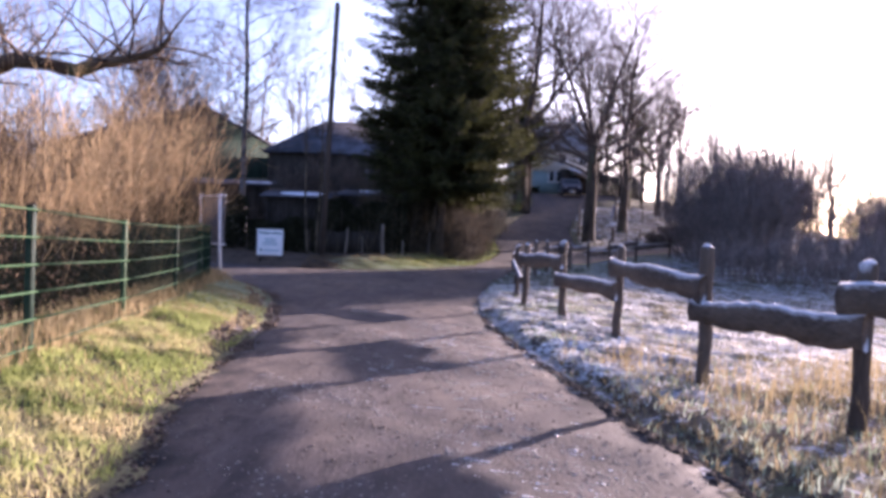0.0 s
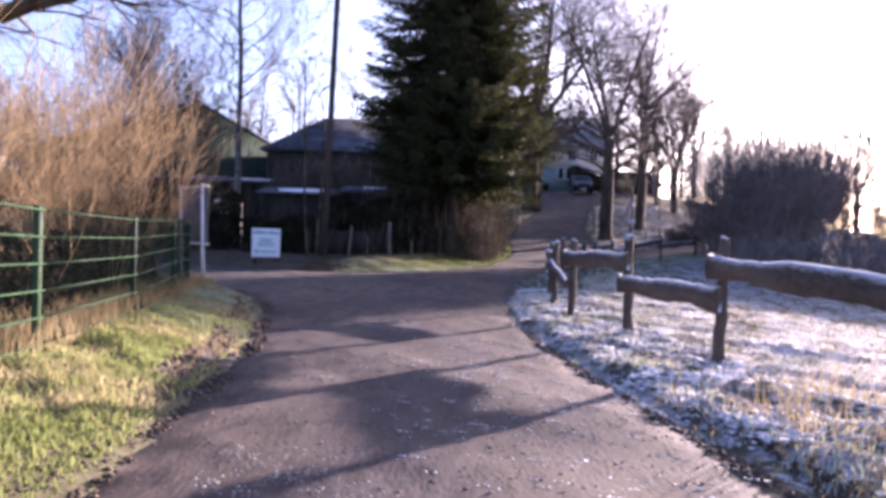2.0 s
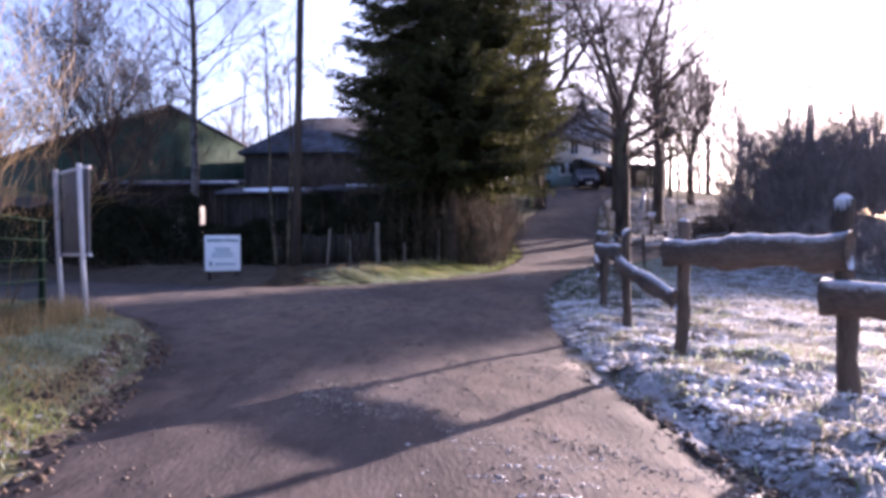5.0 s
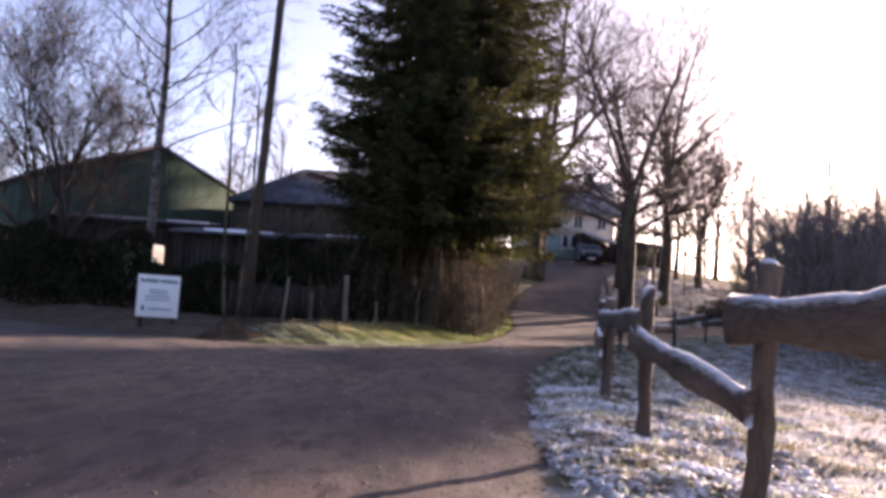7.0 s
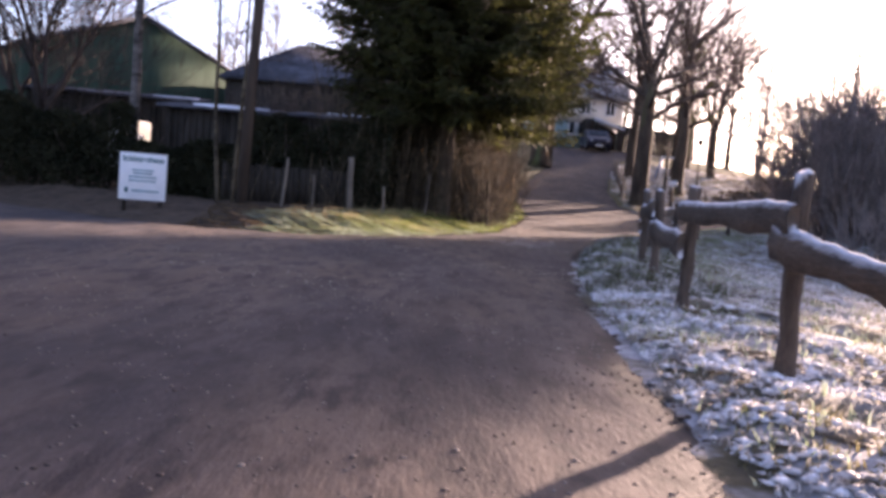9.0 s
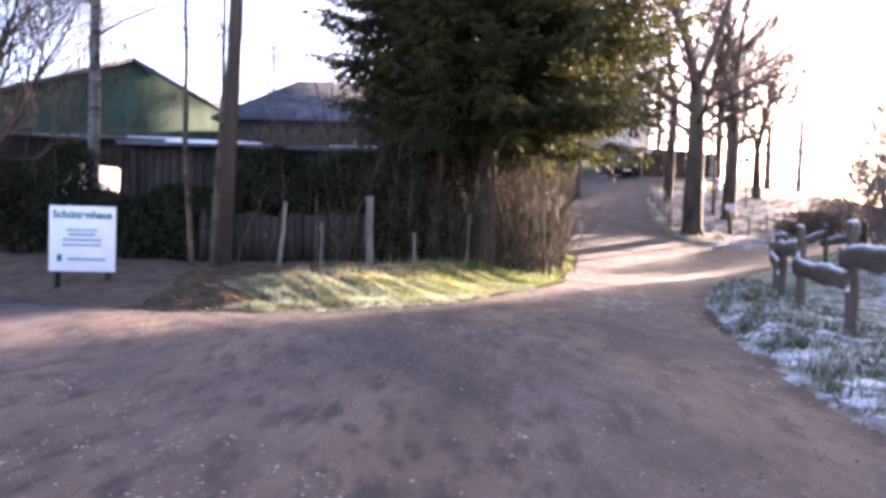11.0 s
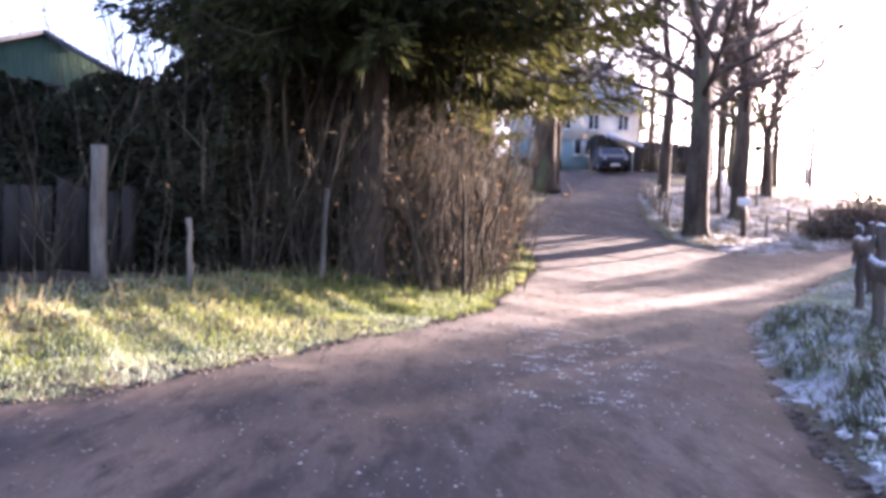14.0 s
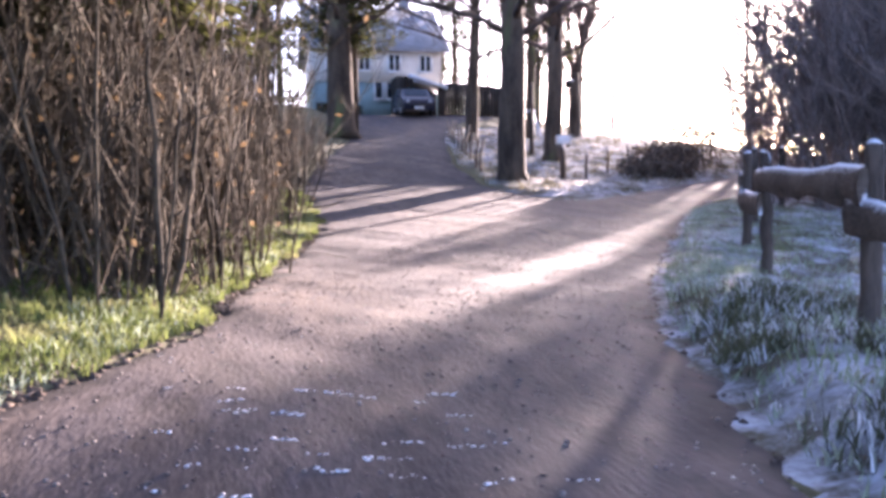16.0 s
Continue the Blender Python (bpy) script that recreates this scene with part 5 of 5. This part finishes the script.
# ---- far woods, too many to count ----
rng = random.Random(900)
FINE[0] = 0.016
b = Build()
for k in range(150):
    if k < 105:
        a, d = radians(rng.uniform(-62, 22)), rng.uniform(78, 170)
    else:
        a, d = radians(rng.uniform(22, 60)), rng.uniform(95, 210)
    x, y = math.sin(a) * d, math.cos(a) * d
    o = Vector((x, y, height(x, y) - 0.3))
    h = rng.uniform(8, 14) if k < 105 else rng.uniform(4, 8)
    pts = branch_path(o, Vector((0, 0, 1)), h, 6, 0.06, 0.05, rng)
    b.tube(pts, [0.22, 0.2, 0.16, 0.12, 0.08, 0.05, 0.02], 5, cap=False)
    for s in range(13):
        i = rng.randrange(1, 6)
        grow(b, pts[i].lerp(pts[i + 1], rng.random()), Vector((rng.uniform(-1, 1), rng.uniform(-1, 1), rng.uniform(0.3, 1.2))), h * rng.uniform(0.15, 0.36), 0.05, 2, 4, rng, 0.9, 0.06, (0, 0, 5, 4), 0.2)
FINE[0] = 0.003
woods = part("far_woods", b, M_twig)
tagged(woods, "distant bare woodland on the rising ground", "woodland", kind="stuff")


# ---- grass, leaves and ice ----
x, y, g = scatter(1, 260000, (-5.2, -1.0, -1.5, 19), lambda x, y, d, g: (d > 0.02) & (g.random(len(x)) < 0.45 + 0.55 * ease(d, 0.0, 0.4)) & ~((y > 8) & (y < 15.3) & (d > 0.1) & (d < 0.36) & (wobble(x, y, 1.6, 14) > -0.3)) & (wobble(x, y, 2.7, 8) > g.uniform(-1.5, 0.35, len(x))))
part_y = y + g.uniform(-2, 2, len(y))
sel = part_y < 11.5
blades("bank_grass", x[sel], y[sel], g, 0.02, 0.07, 0.007, M_grass, "short yellow-green grass on the sunlit bank", 0.9)
blades("bank_grass", x[~sel], y[~sel], g, 0.02, 0.06, 0.007, M_rimegreen, "short half-rimed grass on the verge", 0.9)
x, y, g = scatter(2, 60000, (-5.2, -1.0, -1.5, 18), lambda x, y, d, g: (d > 0.1) & (wobble(x, y, 1.7, 3) > g.uniform(-0.4, 1.6, len(x))))
blades("dry_grass", x, y, g, 0.03, 0.10, 0.006, M_straw, "dry straw-coloured grass on the bank", 1.0)
x, y, g = scatter(3, 30000, (-6.0, -2.6, 2, 17), lambda x, y, d, g: np.abs(x + 2.3 + 0.15 * y) < 0.3)
blades("fence_weeds", x, y, g, 0.08, 0.32, 0.005, M_straw, "dry weeds along the foot of the wire fence", 0.6)

x, y, g = scatter(4, 420000, (-3.9, 3.2, 25, 44), lambda x, y, d, g: (d > -0.05 + 0.1 * wobble(x, y, 3.7, 15)) & (d < 2.1) & (x < 2.4 + 0.28 * (y - 31)) & (x > -3.6 + 0.3 * np.sin(y * 4)) & (wobble(x, y, 2.9, 11) > g.uniform(-1.6, 0.2, len(x))))
d = road_distance(x, y)
rim = (d + 0.5 * wobble(x, y, 1.7, 31) + g.uniform(-0.6, 0.6, len(d)) < 0.5) & (y < 30) | (x + g.uniform(-1.2, 1.2, len(x)) < -1.5)
blades("strip_grass", x[~rim], y[~rim], g, 0.02, 0.085, 0.005, M_strip, "bright green grass strip below the thicket", 0.8)
blades("strip_grass", x[rim], y[rim], g, 0.015, 0.055, 0.004, M_rimegreen, "half-rimed grass at the edge of the lane", 0.8)
x, y, g = scatter(5, 6000, (-3.2, 2.6, 26, 42), lambda x, y, d, g: (d > 1.2) & (d < 2.3))
blades("thicket_weeds", x, y, g, 0.06, 0.22, 0.005, M_straw, "dry weeds at the foot of the thicket", 0.5)

x, y, g = scatter(6, 420000, (0.5, 11.5, -1.5, 41), lambda x, y, d, g: (d > 0.02) & (d < 2.6) & (g.random(len(x)) < 1.0 - 0.3 * d) & (wobble(x, y, 2.3, 5) > g.uniform(-1.4, 0.5, len(x))))
pick = g.random(len(x))
warm = (y + g.uniform(-2, 2, len(y)) < 6.5) & (pick < 0.85) | (pick < 0.12) | (y > 21) & (wobble(x, y, 2.1, 21) > g.uniform(-0.9, 0.5, len(x))) | (y > 9) & (wobble(x, y, 1.3, 21) > g.uniform(0.1, 1.2, len(x)))
blades("verge_grass", x[~warm], y[~warm], g, 0.015, 0.06, 0.007, M_rime, "white rimed grass on the verge below the fence", 0.9)
dry = warm & (y < 9) & (g.random(len(x)) < 0.45)
blades("verge_grass", x[warm & ~dry], y[warm & ~dry], g, 0.03, 0.09, 0.006, M_rimegreen, "half-rimed grass on the verge below the fence", 0.9)
blades("verge_straw", x[dry], y[dry], g, 0.03, 0.12, 0.005, M_straw, "dry straw and weeds on the verge below the fence", 1.1)
x, y, g = scatter(7, 30000, (1.6, 8.5, -1.5, 8), lambda x, y, d, g: (d > 0.5) & (wobble(x, y, 1.9, 9) > g.uniform(-0.2, 1.3, len(x))))
blades("tall_dry_grass", x, y, g, 0.1, 0.38, 0.004, M_straw, "tall dry grass round the fence posts", 0.6)
x, y, g = scatter(8, 240000, (3.0, 22, -1, 38), lambda x, y, d, g: (d > 1.8) & (wobble(x, y, 1.1, 4) > g.uniform(-1.0, 1.0, len(x))))
blades("paddock_grass", x, y, g, 0.02, 0.07, 0.009, M_rime, "frosted short grass of the paddock", 1.0)
x, y, g = scatter(9, 120000, (7.5, 26, 43, 60), lambda x, y, d, g: (d > 0.1) & (wobble(x, y, 1.1, 4) > g.uniform(-1.2, 0.8, len(x))))
blades("lawn_grass", x, y, g, 0.04, 0.14, 0.010, M_rime, "frosted lawn under the oaks", 1.0)


def crumbs(name, x, y, g, lo, hi, flat, mat, label, category, lift=0.0):
    """Many small uneven lumps: each a squashed octahedron."""
    n = len(x)
    z = land(x, y) + lift
    s = g.uniform(lo, hi, n)
    unit = np.array([(1, 0, 0), (0, 1, 0), (-1, 0, 0), (0, -1, 0), (0, 0, 1), (0, 0, -1)], float)
    v = unit[None] * s[:, None, None] * g.uniform(0.55, 1.3, (n, 6, 1))
    v[:, :, 2] *= flat
    a = g.uniform(0, 6.283, n)
    c, q = np.cos(a)[:, None], np.sin(a)[:, None]
    v = np.stack([v[:, :, 0] * c - v[:, :, 1] * q, v[:, :, 0] * q + v[:, :, 1] * c, v[:, :, 2]], -1) + np.stack([x, y, z], -1)[:, None]
    tri = np.array([(0, 1, 4), (1, 2, 4), (2, 3, 4), (3, 0, 4), (1, 0, 5), (2, 1, 5), (3, 2, 5), (0, 3, 5)])
    f = (np.arange(n)[:, None, None] * 6 + tri[None]).reshape(-1, 3)
    return tagged(sheet(name, v.reshape(-1, 3), f, mat, smooth=False), label, category, kind="stuff")


M_clod = material("frozen_clods", (0.035, 0.025, 0.02), (0.13, 0.095, 0.07), 6, 0.95, 0.4, 40, island=0.3)
M_ice = material("frozen_flecks", (0.6, 0.6, 0.64), (0.85, 0.86, 0.9), 9, 0.35, 0.2, 60)
M_pebble = material("road_grit", (0.07, 0.055, 0.048), (0.26, 0.22, 0.19), 7, 0.9, 0.3, 50, island=0.4)
x, y, g = scatter(21, 60000, (-5.5, 9, -1.5, 40), lambda x, y, d, g: (np.abs(d - 0.03) < 0.13) & (wobble(x, y, 2.2, 2) > g.uniform(-1.2, 0.6, len(x))))
x2, y2, g = scatter(24, 15000, (-4.6, -1.4, 7.5, 18), lambda x, y, d, g: (d > -0.2) & (d < 0.42) & (wobble(x, y, 1.9, 6) > g.uniform(-0.6, 1.0, len(x))))
x3, y3, g = scatter(25, 30000, (0.6, 3.6, -1, 12), lambda x, y, d, g: (d > -0.10) & (d < 0.26) & (g.random(len(x)) < 0.6))
crumbs("rim_clods", x3, y3, g, 0.010, 0.036, 0.6, M_clod, "dark broken soil along the sunken rim of the lane", "soil")
x5, y5, g = scatter(27, 30000, (-3.4, -1.0, -1.5, 8.5), lambda x, y, d, g: (d > -0.12) & (d < 0.24) & (wobble(x, y, 1.8, 17) > g.uniform(-1.0, 0.7, len(x))))
x, y = np.concatenate([x, x5]), np.concatenate([y, y5])
crumbs("edge_clods", x, y, g, 0.006, 0.024, 0.6, M_clod, "frozen soil and leaves along the edges of the lane", "soil")
x4, y4, g = scatter(26, 90000, (-4.2, 2.6, 24, 38), lambda x, y, d, g: (d > -0.14) & (d < 0.20) & (x < 3.4) & (wobble(x, y, 1.5, 16) > g.uniform(-0.9, 0.7, len(x))))
crumbs("turf_edge_clods", x4, y4, g, 0.010, 0.034, 0.55, M_clod, "dark damp soil along the edge of the grass strip", "soil")
crumbs("rut_clods", x2, y2, g, 0.012, 0.045, 0.7, M_clod, "lumps of frozen soil in a rut beside the lane", "soil")
M_frostlump = material("frosted_leaf_litter", (0.30, 0.28, 0.27), (0.84, 0.84, 0.88), 5, 0.85, 0.2, 40, island=0.3, stain=(0.12, 0.09, 0.06), stain_scale=2.2, stain_at=(0.53, 0.62))
x, y, g = scatter(28, 90000, (0.4, 4.2, 6.5, 26), lambda x, y, d, g: (d > 0.03) & (d < 1.5) & (wobble(x, y, 3.1, 12) + 0.5 * wobble(x, y, 9.0, 3) > g.uniform(-0.5, 0.9, len(x))))
crumbs("frosted_litter", x, y, g, 0.012, 0.05, 0.35, M_frostlump, "flat clumps of white-frosted leaves and grass on the verge", "frost", 0.012)
M_tussock = material("green_tussock", (0.030, 0.034, 0.018), (0.115, 0.120, 0.065), 2.5, 0.85, 0, 20, island=0.4, leafy=0.3, speck=(0.50, 0.52, 0.55), speck_scale=7.0, speck_at=(0.52, 0.62))
x, y, g = scatter(29, 120000, (1.2, 5.5, 19, 31), lambda x, y, d, g: (d > 0.02) & (d < 1.5) & (wobble(x, y, 4.2, 19) > g.uniform(-0.1, 0.8, len(x))))
blades("verge_tussocks", x, y, g, 0.05, 0.17, 0.006, M_tussock, "dark green and brown grass tussocks flecked with rime on the verge", 1.0)
x, y, g = scatter(22, 150000, (-4.5, 9, -1.0, 44), lambda x, y, d, g: (d < 0) & (wobble(x, y, 1.2, 7) > g.uniform(-0.9, 1.2, len(x))))
crumbs("road_grit", x, y, g, 0.003, 0.014, 0.6, M_pebble, "fine grit on the dirt lane", "grit", 0.004)
x, y, g = scatter(23, 30000, (-4.6, 2.5, 24.5, 34), lambda x, y, d, g: (d > 0.0) & (d < 2.4) & ((x < -2.2) | (d > 1.0)))
crumbs("fallen_leaves", x, y, g, 0.012, 0.035, 0.25, M_deadleaf, "fallen brown leaves below the thicket", "leaves", 0.01)


def ice_rows(seed, cx, cy, w, l, rows, per):
    """Frozen treads of a tyre: short flecks in rows across the track."""
    g = np.random.default_rng(seed)
    x, y = [], []
    for r in range(rows):
        y0 = cy - l / 2 + l * (r + 0.5) / rows + g.normal(0, 0.05)
        for k in range(per):
            if g.random() < 0.45:
                n = g.integers(2, 8)
                u = cx - w / 2 + w * (k + g.random()) / per
                for i in range(n):
                    x.append(u + i * 0.017 + g.normal(0, 0.006))
                    y.append(y0 - 0.35 * (u - cx) - 0.25 * i * 0.017 + g.normal(0, 0.009))
    return np.array(x), np.array(y), g


M_palegrit = material("pale_grit", (0.20, 0.18, 0.16), (0.48, 0.45, 0.42), 9, 0.85, 0.2, 50, island=0.4)
x, y, g = scatter(31, 60000, (-1.4, 1.4, 1.5, 13), lambda x, y, d, g: (d < -0.15) & (wobble(x, y, 1.6, 27) + 0.4 * wobble(x, y, 6.0, 5) > g.uniform(0.0, 1.5, len(x))))
crumbs("pale_grit", x, y, g, 0.003, 0.012, 0.5, M_palegrit, "pale frosted grit pressed into the dirt lane", "grit", 0.003)
x, y, g = scatter(32, 40000, (-3.5, 3.0, 16, 34), lambda x, y, d, g: (d < -0.15) & (wobble(x, y, 1.1, 29) + 0.5 * wobble(x, y, 5.0, 7) > g.uniform(0.1, 1.8, len(x))))
crumbs("pale_grit", x, y, g, 0.003, 0.012, 0.5, M_palegrit, "pale frosted grit pressed into the dirt lane", "grit", 0.003)
xs_, ys_ = [], []
for s, a in enumerate(((0.5, 4.8, 0.9, 2.8, 20, 6), (0.7, 7.2, 0.8, 2.6, 18, 6), (0.2, 9.4, 1.1, 2.8, 18, 6), (0.6, 2.6, 0.8, 1.8, 10, 5), (-0.1, 6.4, 1.1, 2.6, 16, 6), (0.45, 8.4, 1.2, 2.4, 16, 7), (-0.2, 10.0, 1.0, 2.4, 14, 6), (1.65, 28.3, 1.0, 2.6, 18, 7), (1.25, 27.0, 0.9, 1.8, 10, 5), (2.2, 28.9, 0.6, 1.4, 4, 4))):
    x, y, g = ice_rows(40 + s, *a)
    xs_.append(x), ys_.append(y)
x, y = np.concatenate(xs_), np.concatenate(ys_)
crumbs("frozen_flecks", x, y, g, 0.005, 0.014, 0.3, M_ice, "small flecks of ice in the frozen tyre treads", "ice", 0.005)
